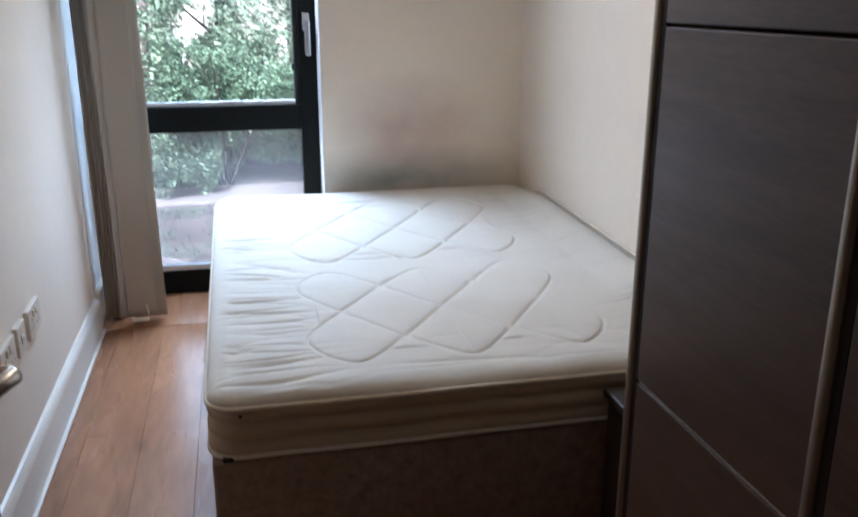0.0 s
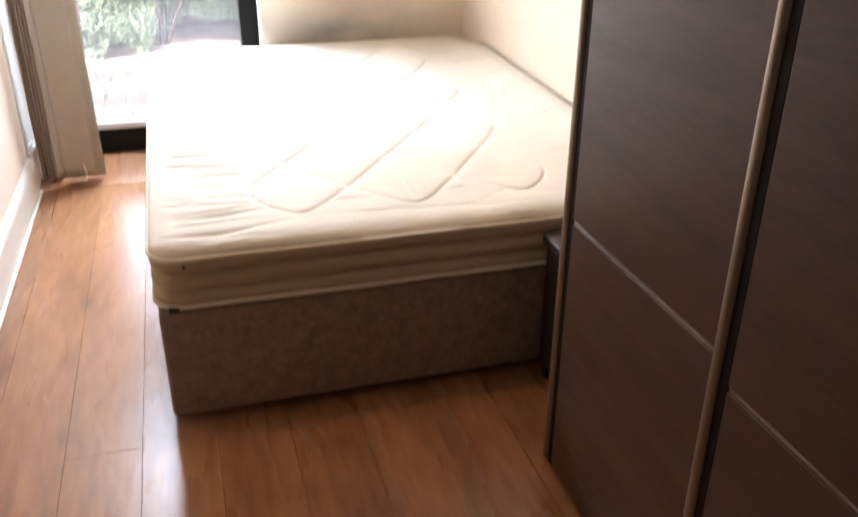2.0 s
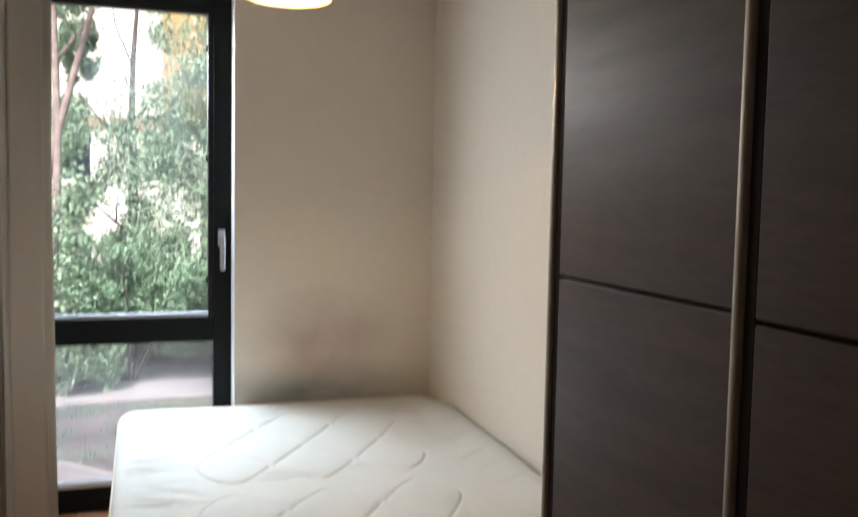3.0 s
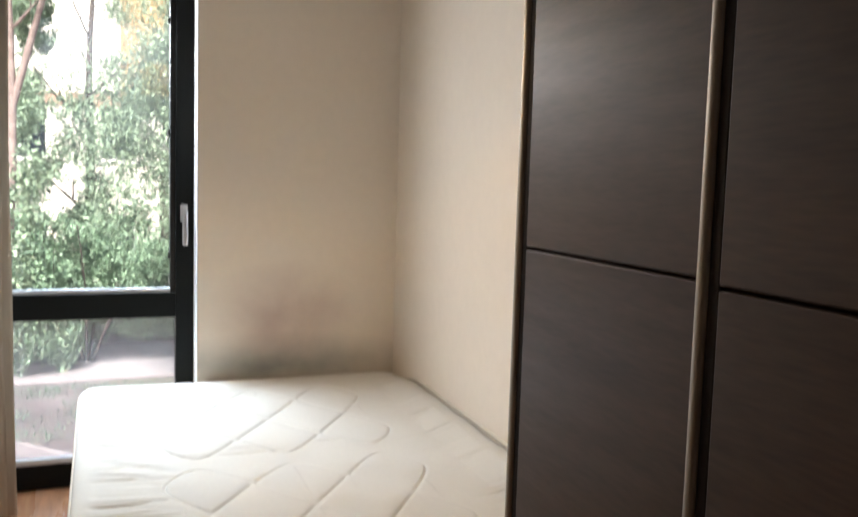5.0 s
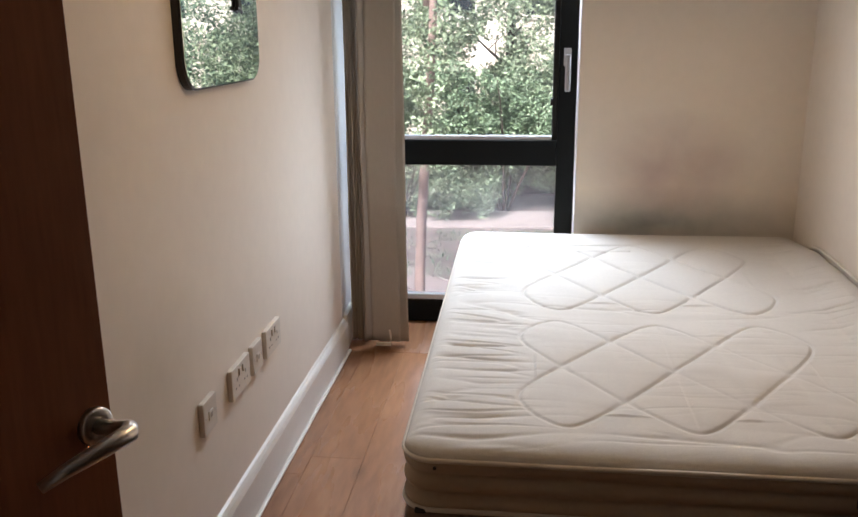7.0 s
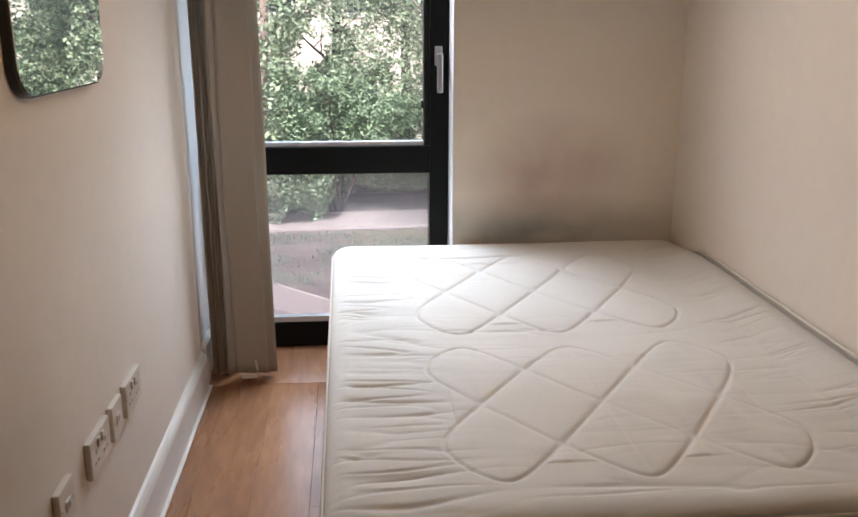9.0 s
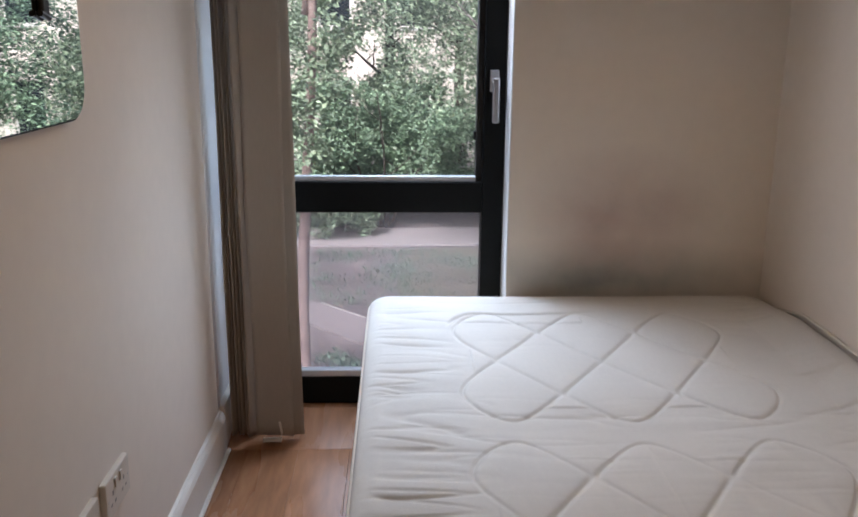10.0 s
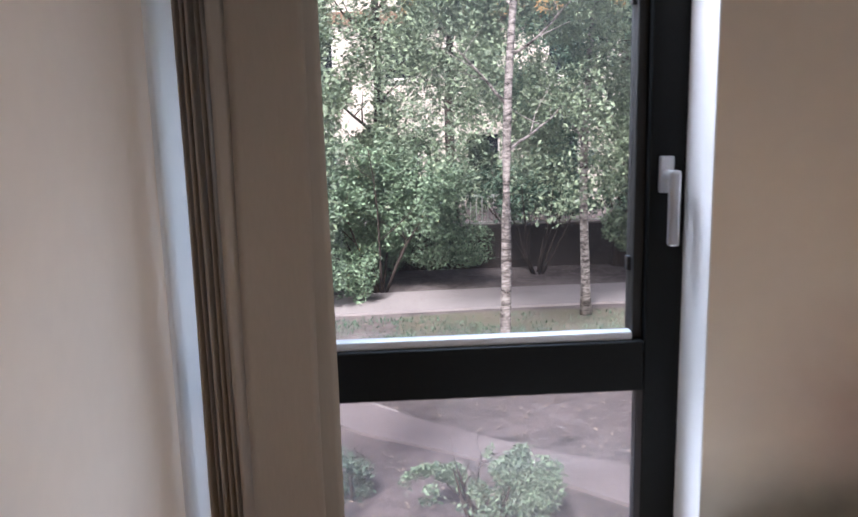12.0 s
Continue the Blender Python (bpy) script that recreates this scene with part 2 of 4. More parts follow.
nt.links.new(pass_.outputs["Shader"], nt.nodes["Material Output"].inputs["Surface"])
PLASTIC = mat("cream_plastic", (0.68, 0.61, 0.51), 0.32, var=0.03, scale=8, bump=0.02)
DARKHOLE = mat("dark_recess", (0.38, 0.34, 0.29), 0.6, var=0.05, bump=0)
MIRROR = mat("mirror_glass", (0.86, 0.90, 0.87), 0.03, metal=1.0, var=0.01, bump=0)
MIRROR.node_tree.nodes["Principled BSDF"].inputs["Roughness"].links and MIRROR.node_tree.links.remove(MIRROR.node_tree.nodes["Principled BSDF"].inputs["Roughness"].links[0])
MIRROR.node_tree.nodes["Principled BSDF"].inputs["Roughness"].default_value = 0.01
BLACK = mat("black_plastic", (0.012, 0.012, 0.012), 0.4, var=0.1, bump=0.02)
GLASS = glass("window_glass", (0.97, 0.985, 0.98))
HAZY = glass("dusty_glass", (0.93, 0.93, 0.94))


def dust_veil(m, least, most):
    """A thin pale film over a pane: dust on the lower, painted haze on the upper."""
    nt = m.node_tree
    film = nt.nodes.new("ShaderNodeBsdfTranslucent")
    film.inputs["Color"].default_value = (0.86, 0.85, 0.88, 1)
    mottle = nt.nodes.new("ShaderNodeTexNoise")
    mottle.inputs["Scale"].default_value, mottle.inputs["Detail"].default_value = 7.0, 6
    amount = nt.nodes.new("ShaderNodeMapRange")
    amount.inputs["To Min"].default_value, amount.inputs["To Max"].default_value = least, most
    over = nt.nodes.new("ShaderNodeMixShader")
    nt.links.new(mottle.outputs["Fac"], amount.inputs["Value"])
    nt.links.new(amount.outputs["Result"], over.inputs["Fac"])
    last = nt.nodes["Material Output"].inputs["Surface"].links[0].from_socket
    nt.links.new(last, over.inputs[1])
    nt.links.new(film.outputs["BSDF"], over.inputs[2])
    nt.links.new(over.outputs["Shader"], nt.nodes["Material Output"].inputs["Surface"])


dust_veil(HAZY, 0.09, 0.19)
# no dirt on the upper pane: the film only paints a faint haze
dust_veil(GLASS, 0.003, 0.010)
SHADE = mat("yellow_shade", (0.80, 0.50, 0.05), 0.8, var=0.03, scale=4, fine=150, bump=0.1, bump_scale=300)
sb = SHADE.node_tree.nodes["Principled BSDF"]
sb.inputs["Emission Color"].default_value, sb.inputs["Emission Strength"].default_value = (1.0, 0.60, 0.03, 1), 0.55
SHADE_IN = mat("shade_lining", (0.85, 0.80, 0.68), 0.8, var=0.02, bump=0.05)
sb = SHADE_IN.node_tree.nodes["Principled BSDF"]
sb.inputs["Emission Color"].default_value, sb.inputs["Emission Strength"].default_value = (1.0, 0.86, 0.55, 1), 0.95
BULB = mat("lit_bulb", (0.9, 0.85, 0.7), 0.4, var=0.0, bump=0)
sb = BULB.node_tree.nodes["Principled BSDF"]
sb.inputs["Emission Color"].default_value, sb.inputs["Emission Strength"].default_value = (1.0, 0.82, 0.5, 1), 6.0
# outdoors
MULCH = mat("bark_mulch", (0.25, 0.21, 0.205), 0.95, second=(0.07, 0.06, 0.058), scale=0.9, fine=7, bump=0.5, bump_scale=14, dist=0.03)
GRASS_SOIL = mat("worn_grass", (0.15, 0.155, 0.095), 0.95, second=(0.20, 0.16, 0.145), scale=1.1, fine=9, bump=0.5, bump_scale=16, dist=0.03)
PATH_M = mat("pale_paving", (0.36, 0.325, 0.32), 0.85, var=0.10, scale=1.2, fine=14, bump=0.25, bump_scale=40)
# the same paving with shade put into its colour, for the path out of sun
PATH_SHADED = mat("shaded_paving", (0.31, 0.27, 0.265), 0.85, second=(0.20, 0.175, 0.17), scale=1.1, fine=14, bump=0.25, bump_scale=40)
KERB = mat("pale_kerb", (0.36, 0.335, 0.325), 0.8, var=0.08, scale=3, fine=30, bump=0.2)
STONE = mat("cream_render", (0.76, 0.69, 0.61), 0.85, var=0.08, scale=0.7, fine=8, bump=0.1)
OCHRE = mat("ochre_brick", (0.42, 0.27, 0.11), 0.85, second=(0.30, 0.18, 0.08), scale=1.2, fine=12, bump=0.2)
BRICKRED = mat("brown_brick", (0.30, 0.20, 0.14), 0.85, var=0.12, scale=1, fine=12, bump=0.2)
FARGLASS = mat("far_window_glass", (0.02, 0.025, 0.03), 0.12, var=0.2, scale=1, bump=0)
FARWHITE = mat("far_white_paint", (0.72, 0.70, 0.67), 0.6, var=0.04, scale=2, bump=0.05)
ROOF = mat("grey_roof", (0.16, 0.15, 0.15), 0.8, var=0.12, scale=2, bump=0.15)
BARK = mat("birch_bark", (0.50, 0.45, 0.42), 0.85, second=(0.05, 0.04, 0.036), scale=4.5, fine=14, stretch=(1, 1, 2.6), bump=0.4, bump_scale=30, dist=0.01, band=(0.80, 1.20))
PINKBARK = mat("pinkish_bark", (0.36, 0.27, 0.24), 0.85, second=(0.17, 0.12, 0.105), scale=4, fine=12, stretch=(1, 1, 2), bump=0.3, bump_scale=30, dist=0.008)
DARKBARK = mat("dark_bark", (0.06, 0.045, 0.038), 0.9, var=0.3, scale=5, fine=30, stretch=(3, 3, 0.6), bump=0.4, bump_scale=40, dist=0.01)
RAIL = mat("white_railing", (0.6, 0.6, 0.58), 0.5, var=0.05, bump=0.03)
DARKWALL = mat("dark_garden_wall", (0.055, 0.045, 0.042), 0.9, var=0.2, scale=2, fine=18, bump=0.3, bump_scale=30)


def leaf_mat(name, light, dark):
    m = mat(name, light, 0.48, second=dark, scale=0.9, fine=4, bump=0)
    nt = m.node_tree
    geo = nt.nodes.new("ShaderNodeNewGeometry")
    mx = nt.nodes.new("ShaderNodeMix")
    mx.data_type = "RGBA"
    b = nt.nodes["Principled BSDF"]
    src = b.inputs["Base Color"].links[0].from_socket
    nt.links.new(src, mx.inputs["A"])
    mx.inputs["B"].default_value = (light[0] * 1.75, light[1] * 1.7, light[2] * 1.65, 1)
    few = nt.nodes.new("ShaderNodeMath")
    few.operation = "POWER"
    few.inputs[1].default_value = 1.6
    nt.links.new(geo.outputs["Random Per Island"], few.inputs[0])
    nt.links.new(few.outputs[0], mx.inputs["Factor"])
    nt.links.new(mx.outputs["Result"], b.inputs["Base Color"])
    return m


LEAF = leaf_mat("green_leaf", (0.20, 0.29, 0.19), (0.04, 0.072, 0.048))
LEAF_B = leaf_mat("birch_leaf", (0.22, 0.285, 0.19), (0.05, 0.08, 0.052))
LEAF_D = leaf_mat("dark_leaf", (0.11, 0.18, 0.125), (0.04, 0.072, 0.05))
LEAF_G = leaf_mat("grey_green_leaf", (0.24, 0.31, 0.215), (0.06, 0.09, 0.062))

# ---- the room ----
XW, XE, YN, YS, ZC = -0.10, 1.745, 3.92, -1.0, 2.41
YO = 4.37            # outer face of the window wall
WL, WR, WT = -0.125, 0.868, 2.300   # window opening


def wall(name, boxes, material, label):
    bm = bmesh.new()
    for b_ in boxes:
        box(*b_, bm=bm)
    return tagged(part(name, bm, material), label, "wall", kind="structure")


wall("wall_north", [(WR, XE + 0.2, YN, YO, -0.25, ZC + 0.25), (WL, WR, YN, YO, WT, ZC + 0.25)], WALL_N, "cream painted window wall with grey scuff marks above the bed")
wall("wall_east", [(XE, XE + 0.2, YS - 0.2, YN, -0.25, ZC + 0.25)], WALL, "plain cream painted wall beside the bed")
DY0, DY1, DZ = -0.36, 0.45, 2.05
wall("wall_west", [(XW - 0.2, XW, DY1, 3.80, -0.25, ZC + 0.25), (XW - 0.2, WL, 3.80, YO, -0.25, ZC + 0.25), (XW - 0.2, XW, YS - 0.2, DY0, -0.25, ZC + 0.25), (XW - 0.2, XW, DY0, DY1, DZ, ZC + 0.25)],
     WALL_W, "plain cream painted wall with a mirror and sockets")
wall("wall_south", [(XW, XE, YS - 0.2, YS, -0.25, ZC + 0.25)], WALL, "plain cream painted wall behind the door")
wall("wall_hall", [(-1.5, -1.4, -1.2, 1.2, -0.25, 2.66), (-1.4, XW - 0.2, 1.1, 1.2, -0.25, 2.66), (-1.4, XW - 0.2, -1.2, -1.1, -0.25, 2.66), (-1.5, XW - 0.2, -1.2, 1.2, 2.41, 2.5), (-1.5, XW, -1.2, 1.2, -0.2, -0.02)], WALL, "plain hall wall beyond the open door")
tagged(part("ceiling", box(XW - 0.2, XE + 0.2, YS - 0.2, YO, ZC, ZC + 0.2), CEIL), "plain white painted ceiling", "ceiling", kind="structure")
tagged(part("wall_reveal", box(WR - 0.004, WR - 0.0005, YN - 0.002, 4.06, 0.05, WT, 0.001, 1), REVEAL), "white painted window reveal", "reveal", kind="structure")
tagged(part("wall_reveal", box(XW - 0.03, XW - 0.004, 3.812, 4.053, 0.162, WT, 0.001, 1), REVEAL), "white painted window reveal beside the blind", "reveal", kind="structure")
# rounded plaster corner beside the blind
tagged(part("trim_corner", tube([(XW - 0.014, 3.80, 0.16), (XW - 0.014, 3.80, WT)], 0.019, 16), REVEAL, smooth=True), "white plaster corner bead beside the window", "trim", kind="structure")

# skirting boards
bm = bmesh.new()
prof = [(0, 0), (0.020, 0), (0.020, 0.118), (0.015, 0.132), (0.008, 0.142), (0, 0.145)]
v0 = [bm.verts.new((XW + x, DY1 + 0.06, z)) for x, z in prof]
v1 = [bm.verts.new((XW + x, 3.805, z)) for x, z in prof]
for k in range(len(prof)):
    j = (k + 1) % len(prof)
    bm.faces.new((v0[k], v0[j], v1[j], v1[k]))
bm.faces.new(v0)
bm.faces.new(v1)
tagged(part("baseboard", bm, GLOSS_WHITE), "white gloss painted skirting board", "skirting", kind="structure")
tagged(part("baseboard", box(WL, XW + 0.018, 3.806, 4.053, 0, 0.16, 0.004), GLOSS_WHITE), "white gloss skirting return at the window", "skirting", kind="structure")
tagged(part("trim_floor", box(XW + 0.0205, XW + 0.034, DY1 + 0.06, 3.80, 0.0, 0.010, 0.004), GLOSS_WHITE), "thin white beading along the skirting", "trim", kind="structure")

# ---- window ----
win = root("window_1", (WL + WR) / 2, 4.10, 0.05, "tall dark grey framed window with a fixed lower pane", "window", kind="structure")
FY0, FY1 = 4.055, 4.135
T0, T1 = 0.770, 0.878
for nm, b_ in (("jamb", (0.790, 0.867, FY0, FY1, 0.055, 2.298)), ("jamb", (WL + 0.002, -0.095, FY0, FY1, 0.055, 2.298)),
               ("bottom_rail", (-0.095, 0.790, FY0, FY1, 0.055, 0.158)), ("transom", (-0.095, 0.790, FY0, FY1, T0, T1)), ("top_rail", (-0.095, 0.790, FY0, FY1, 2.200, 2.298))):
    part(nm, box(*b_, 0.004), FRAME, win)
# opening casement: slim inner sash, proud of the frame
for b_ in ((0.768, 0.790, FY0 + 0.02, FY1 - 0.01, T1, 2.200), (-0.095, -0.075, FY0 + 0.02, FY1 - 0.01, T1, 2.200), (-0.075, 0.768, FY0 + 0.02, FY1 - 0.01, 2.176, 2.200)):
    part("sash", box(*b_, 0.003), SEAL, win)
part("glazing_bead", box(-0.075, 0.768, FY0 + 0.012, FY0 + 0.04, T1, T1 + 0.018, 0.003), BEAD, win, "pale metal glazing bead")
part("glazing_bead", box(-0.095, 0.790, FY0 + 0.004, FY0 + 0.04, 0.158, 0.184, 0.004), BEAD, win, "pale metal glazing bead")
for b_, g_ in (((-0.075, 0.768, 4.098, 4.104, T1, 2.176), GLASS), ((-0.095, 0.790, 4.098, 4.104, 0.158, T0), HAZY)):
    p_ = part("pane", box(*b_), g_, win)
    p_.visible_shadow = False
for z in (1.02, 1.55, 2.02):
    part("hinge_catch", box(0.760, 0.772, FY0 + 0.035, FY0 + 0.055, z, z + 0.03, 0.003), SEAL, win)
hd = part("handle", box(0.808, 0.838, FY0 - 0.010, FY0 + 0.002, 1.185, 1.258, 0.004), STEEL, win, "satin metal window handle")
bm = tube([(0.823, FY0 - 0.008, 1.222), (0.823, FY0 - 0.048, 1.222)], 0.010, 14)
box(0.813, 0.836, FY0 - 0.060, FY0 - 0.042, 1.085, 1.234, 0.006, bm=bm)
part("lever", bm, STEEL, hd)
bm = bmesh.new()
slope = [(3.80, 0.0012), (3.90, 0.022), (4.02, 0.052), (4.30, 0.053), (4.30, -0.02), (3.80, -0.02)]
s0, s1 = ([bm.verts.new((x, y, z)) for y, z in slope] for x in (WL + 0.002, WR - 0.005))
for k in range(6):
    bm.faces.new((s0[k], s1[k], s1[(k + 1) % 6], s0[(k + 1) % 6]))
bm.faces.new(s0[::-1])
bm.faces.new(s1)
tagged(part("window_sill", bm, PLANK), "wooden threshold rising gently to the window", "sill", kind="structure")
tagged(part("trim_ledge", box(WL, WR, 4.14, 4.32, 0.0, 0.05), BEAD), "grey metal outer window ledge", "ledge", kind="structure")

# ---- open door ----
dh, de = Vector((-0.065, 0.482, 0)), Vector((0.238, 1.214, 0))
dd = (de - dh).normalized()
dn = Vector((dd.y, -dd.x, 0))
DM = Matrix.Translation(dh) @ Matrix(((dd.x, dn.x, 0, 0), (dd.y, dn.y, 0, 0), (0, 0, 1, 0), (0, 0, 0, 1)))   # x along the leaf, y out of its face
DL = (de - dh).length


def placed(bm, m):
    bm.transform(m)
    return bm


door = root("door_1", dh.x, dh.y, 0.0, "open reddish-brown wooden door with a chrome lever handle", "door", kind="structure")
part("door_leaf", placed(box(0, DL, -0.044, 0, 0.008, 2.02, 0.002, 1), DM), DOORWOOD, door)
HZ = 0.953
dhn = part("door_handle", placed(ring_wall([(0.0005, 0), (0.020, 0), (0.020, 0.006), (0.017, 0.009), (0.0005, 0.009)], 28), DM @ Matrix.Translation((DL - 0.024, 0, HZ)) @ pose(0, 0, 0, -90)), CHROME, door, "curved chrome lever handle", True)
lev = [(DL - 0.024, 0.005, HZ), (DL - 0.024, 0.035, HZ + 0.004), (DL - 0.026, 0.055, HZ + 0.010), (DL - 0.036, 0.067, HZ + 0.013), (DL - 0.065, 0.066, HZ + 0.010), (DL - 0.100, 0.058, HZ + 0.003), (DL - 0.125, 0.050, HZ - 0.006)]
part("lever", placed(tube(lev, [0.0085, 0.0085, 0.009, 0.0095, 0.0085, 0.007, 0.0055], 14), DM), CHROME, dhn, smooth=True)
part("door_edge_plate", placed(box(DL - 0.0005, DL + 0.0015, -0.034, -0.010, 0.90, 1.10), DM), CHROME, door)
for b_ in ((XW - 0.2, XW + 0.015, DY1, DY1 + 0.055, 0, DZ + 0.05), (XW - 0.2, XW + 0.015, DY0 - 0.055, DY0, 0, DZ + 0.05), (XW - 0.2, XW + 0.015, DY0, DY1, DZ, DZ + 0.05)):
    tagged(part("trim_door", box(*b_, 0.003), GLOSS_WHITE), "white painted door frame", "door frame", kind="structure")

# ---- bed ----
BX0, BX1, BY0, BY1 = 0.405, 1.738, 2.075, 3.905
ZB0, ZB1, ZM = 0.026, 0.312, 0.478
RISE = 0.047      # the mattress stands a little higher at the window end
divan = root("divan_base", (BX0 + BX1) / 2, (BY0 + BY1) / 2, 0, "brown damask divan bed base on low glides", "bed base")
part("base_box", box(BX0 + 0.006, BX1 - 0.003, BY0 + 0.002, BY1 - 0.01, ZB0, ZB1 + 0.003, 0.010, 3), DIVAN, divan, smooth=True)
for x in (BX0 + 0.10, (BX0 + BX1) / 2, BX1 - 0.10):
    for y in (BY0 + 0.10, (BY0 + BY1) / 2, BY1 - 0.10):
        part("glide", tube([(x, y, 0.0), (x, y, ZB0 + 0.01)], [0.022, 0.025], 14), BLACK, divan, "black plastic glide")

NX, NY = 380, 520
BANDS = ((0.772, 3.354, 0.147, 0.205), (0.764, 2.547, 0.146, 0.200))


def quilt(x, y):
    """Height of the mattress top: two bands of stitched lozenges with rounded turns."""
    h = 0.0
    for x0, y0, cu, cv in BANDS:
        u, v = (x - x0) / cu, (y - y0) / cv
        if -1.4 < u < 5.4 and -2.4 < v < 2.4:
            turn = max(math.exp(-((abs(v) - 2) / 0.55) ** 2), math.exp(-((u + 1) / 0.5) ** 2), math.exp(-((u - 5) / 0.5) ** 2))
            f = math.cos(math.pi * u) - math.cos(math.pi * v) - 0.42 * turn
            g = math.hypot(math.pi * math.sin(math.pi * u) / cu, math.pi * math.sin(math.pi * v) / cv) + 7.0
            d = abs(f) / g
            edge = min(1.0, max(0.0, min(u + 1.02, 5.02 - u, v + 2.02, 2.02 - v) / 0.10))
            puff = 0.0050 if f > 0 or turn < 0.3 else 0.0
            a_, b_ = abs(math.sin(math.pi * (u + v) / 2)), abs(math.sin(math.pi * (u - v) / 2))
            firm = 1.0 / (1.0 + math.exp(9.0 * (b_ - a_)))       # 1 on the rising seams, 0 on the falling ones
            slack = 0.95 if y0 > 3 else (0.60 if u < 2 else 0.16)
            firm = max(firm + (1 - firm) * slack, turn * (1.0 if u < 4 else 0.75))
            h += edge * firm * ((2.0 if v > 1.3 and u < 2.0 else 1.1) if y0 > 3 else 1.0) * (puff * (1 - math.exp(-d / 0.020)) - 0.0046 * math.exp(-(d / 0.0044) ** 2))
    return h


def crease(x, y):
    """Wrinkles of the slack cover, running across the bed: thin folds with soft swells between them."""
    along = min(1.0, max(0.0, (x - 0.645) / 0.03)) * min(1.0, max(0.0, (1.22 - x) / 0.20))
    hook = 0.11 * max(0.0, (0.75 - x) / 0.10) ** 2
    tight = -0.0105 * along * math.exp(-((y - 3.722 + hook + 0.012 * math.sin(x * 9)) / (0.0066 + 0.10 * hook)) ** 2)
    y = y + 0.020 * noise.noise(Vector((x * 3.5, y * 1.7, 7.7)))
    n1 = noise.noise(Vector((x * 1.9 + 4, y * 12.0, 1.7)))
    n2 = noise.noise(Vector((x * 3.1 + 9, y * 21.0, 5.1)))
    here = 0.45 + 1.4 * noise.noise(Vector((x * 4.0, y * 9.0, 3.3)))
    inside = max(math.exp(-((x - 0.54) / 0.13) ** 2), math.exp(-((x - 1.62) / 0.12) ** 2) * 0.8, math.exp(-((y - 3.0) / 0.045) ** 2) * 0.8, math.exp(-((y - 2.16) / 0.06) ** 2) * 0.5, 0.16)
    fold = 0.0062 * math.exp(-(n1 / 0.075) ** 2) + 0.0045 * math.exp(-(n2 / 0.08) ** 2)
    return tight + (-1.1 * fold * max(0.0, min(1.0, here)) + 0.007 * abs(n1)) * inside


def wallside(x, y):
    """0 over the bed, 1 at its edge against the wall, where the piping is pushed up."""
    return min(1.0, max(0.0, (x - 1.58) / 0.10)) * min(1.0, max(0.0, (3.84 - y) / 0.25)) * min(1.0, max(0.0, (y - 2.10) / 0.25))


def front_sag(x, y):
    """The slack cover hangs unevenly over the foot of the bed."""
    near = max(0.0, 1 - (y - BY0) / 0.22) ** 2
    return near * (-0.006 + 0.010 * noise.noise(Vector((x * 3.4, 1.3, 2.2))) + 0.004 * noise.noise(Vector((x * 11.0, y * 6.0, 4.2))))


bm = bmesh.new()
R = 0.055
grid = []
for i in range(NX + 1):
    col_ = []
    for j in range(NY + 1):
        x, y = BX0 + (BX1 - BX0) * i / NX, BY0 + (BY1 - BY0) * j / NY
        ex = max(0, BX0 + R - x, x - (BX1 - R)) / R
        ey = max(0, BY0 + R - y, y - (BY1 - R)) / R
        cx, cy = min(max(x, BX0 + 0.07), BX1 - 0.07), min(max(y, BY0 + 0.07), BY1 - 0.07)
        over = math.hypot(x - cx, y - cy)
        if over > 0.07:
            x, y = cx + (x - cx) * 0.07 / over, cy + (y - cy) * 0.07 / over
        e = min(1.0, max(0.0, 1 - min(x - BX0, BX1 - x, y - BY0, BY1 - y) / R)) if over <= 0.07 else 1.0
        e = max(e, min(1.0, max(0.0, (over - 0.015) / 0.055)))
        z = ZM + RISE * j / NY - (0.030 - 0.022 * wallside(x, y)) * (1 - math.sqrt(max(0, 1 - e * e)))
        sag = 0.022 * math.sin(math.pi * i / NX) * math.sin(math.pi * j / NY)
        z += 0.022 * wallside(x, y) + (quilt(x, y) + crease(x, y)) * (1 - e) + front_sag(x, y) - sag + 0.004 * noise.noise(Vector((x * 4, y * 4, 0.3)))
        col_.append(bm.verts.new((x, y, z)))
    grid.append(col_)
for i in range(NX):
    for j in range(NY):
        bm.faces.new((grid[i][j], grid[i + 1][j], grid[i + 1][j + 1], grid[i][j + 1]))
mattress = root("mattress", (BX0 + BX1) / 2, (BY0 + BY1) / 2, ZB1, "cream quilted bare mattress, creased and sagging", "mattress")
part("quilted_top", bm, TICK, mattress, "cream quilted top with stitched lozenges", True)


def loop(off, r=0.07, n=9, steps=40):
    """The mattress outline as a rounded rectangle, off metres inside it, as xy points."""
    pts = []
    x0, x1, y0, y1 = BX0 + off, BX1 - off, BY0 + off, BY1 - off
    for cx, cy, a0 in ((x1 - r, y0 + r, -90), (x1 - r, y1 - r, 0), (x0 + r, y1 - r, 90), (x0 + r, y0 + r, 180)):
        for k in range(n + 1):
            t_ = radians(a0 + 90 * k / n)
            pts.append((cx + r * math.cos(t_), cy + r * math.sin(t_)))
    out = []
    for (xa, ya), (xb, yb) in zip(pts, pts[1:] + pts[:1]):
        m_ = max(1, int(math.hypot(xb - xa, yb - ya) / 0.03))
        out += [(xa + (xb - xa) * k / m_, ya + (yb - ya) * k / m_) for k in range(m_)]
    return out


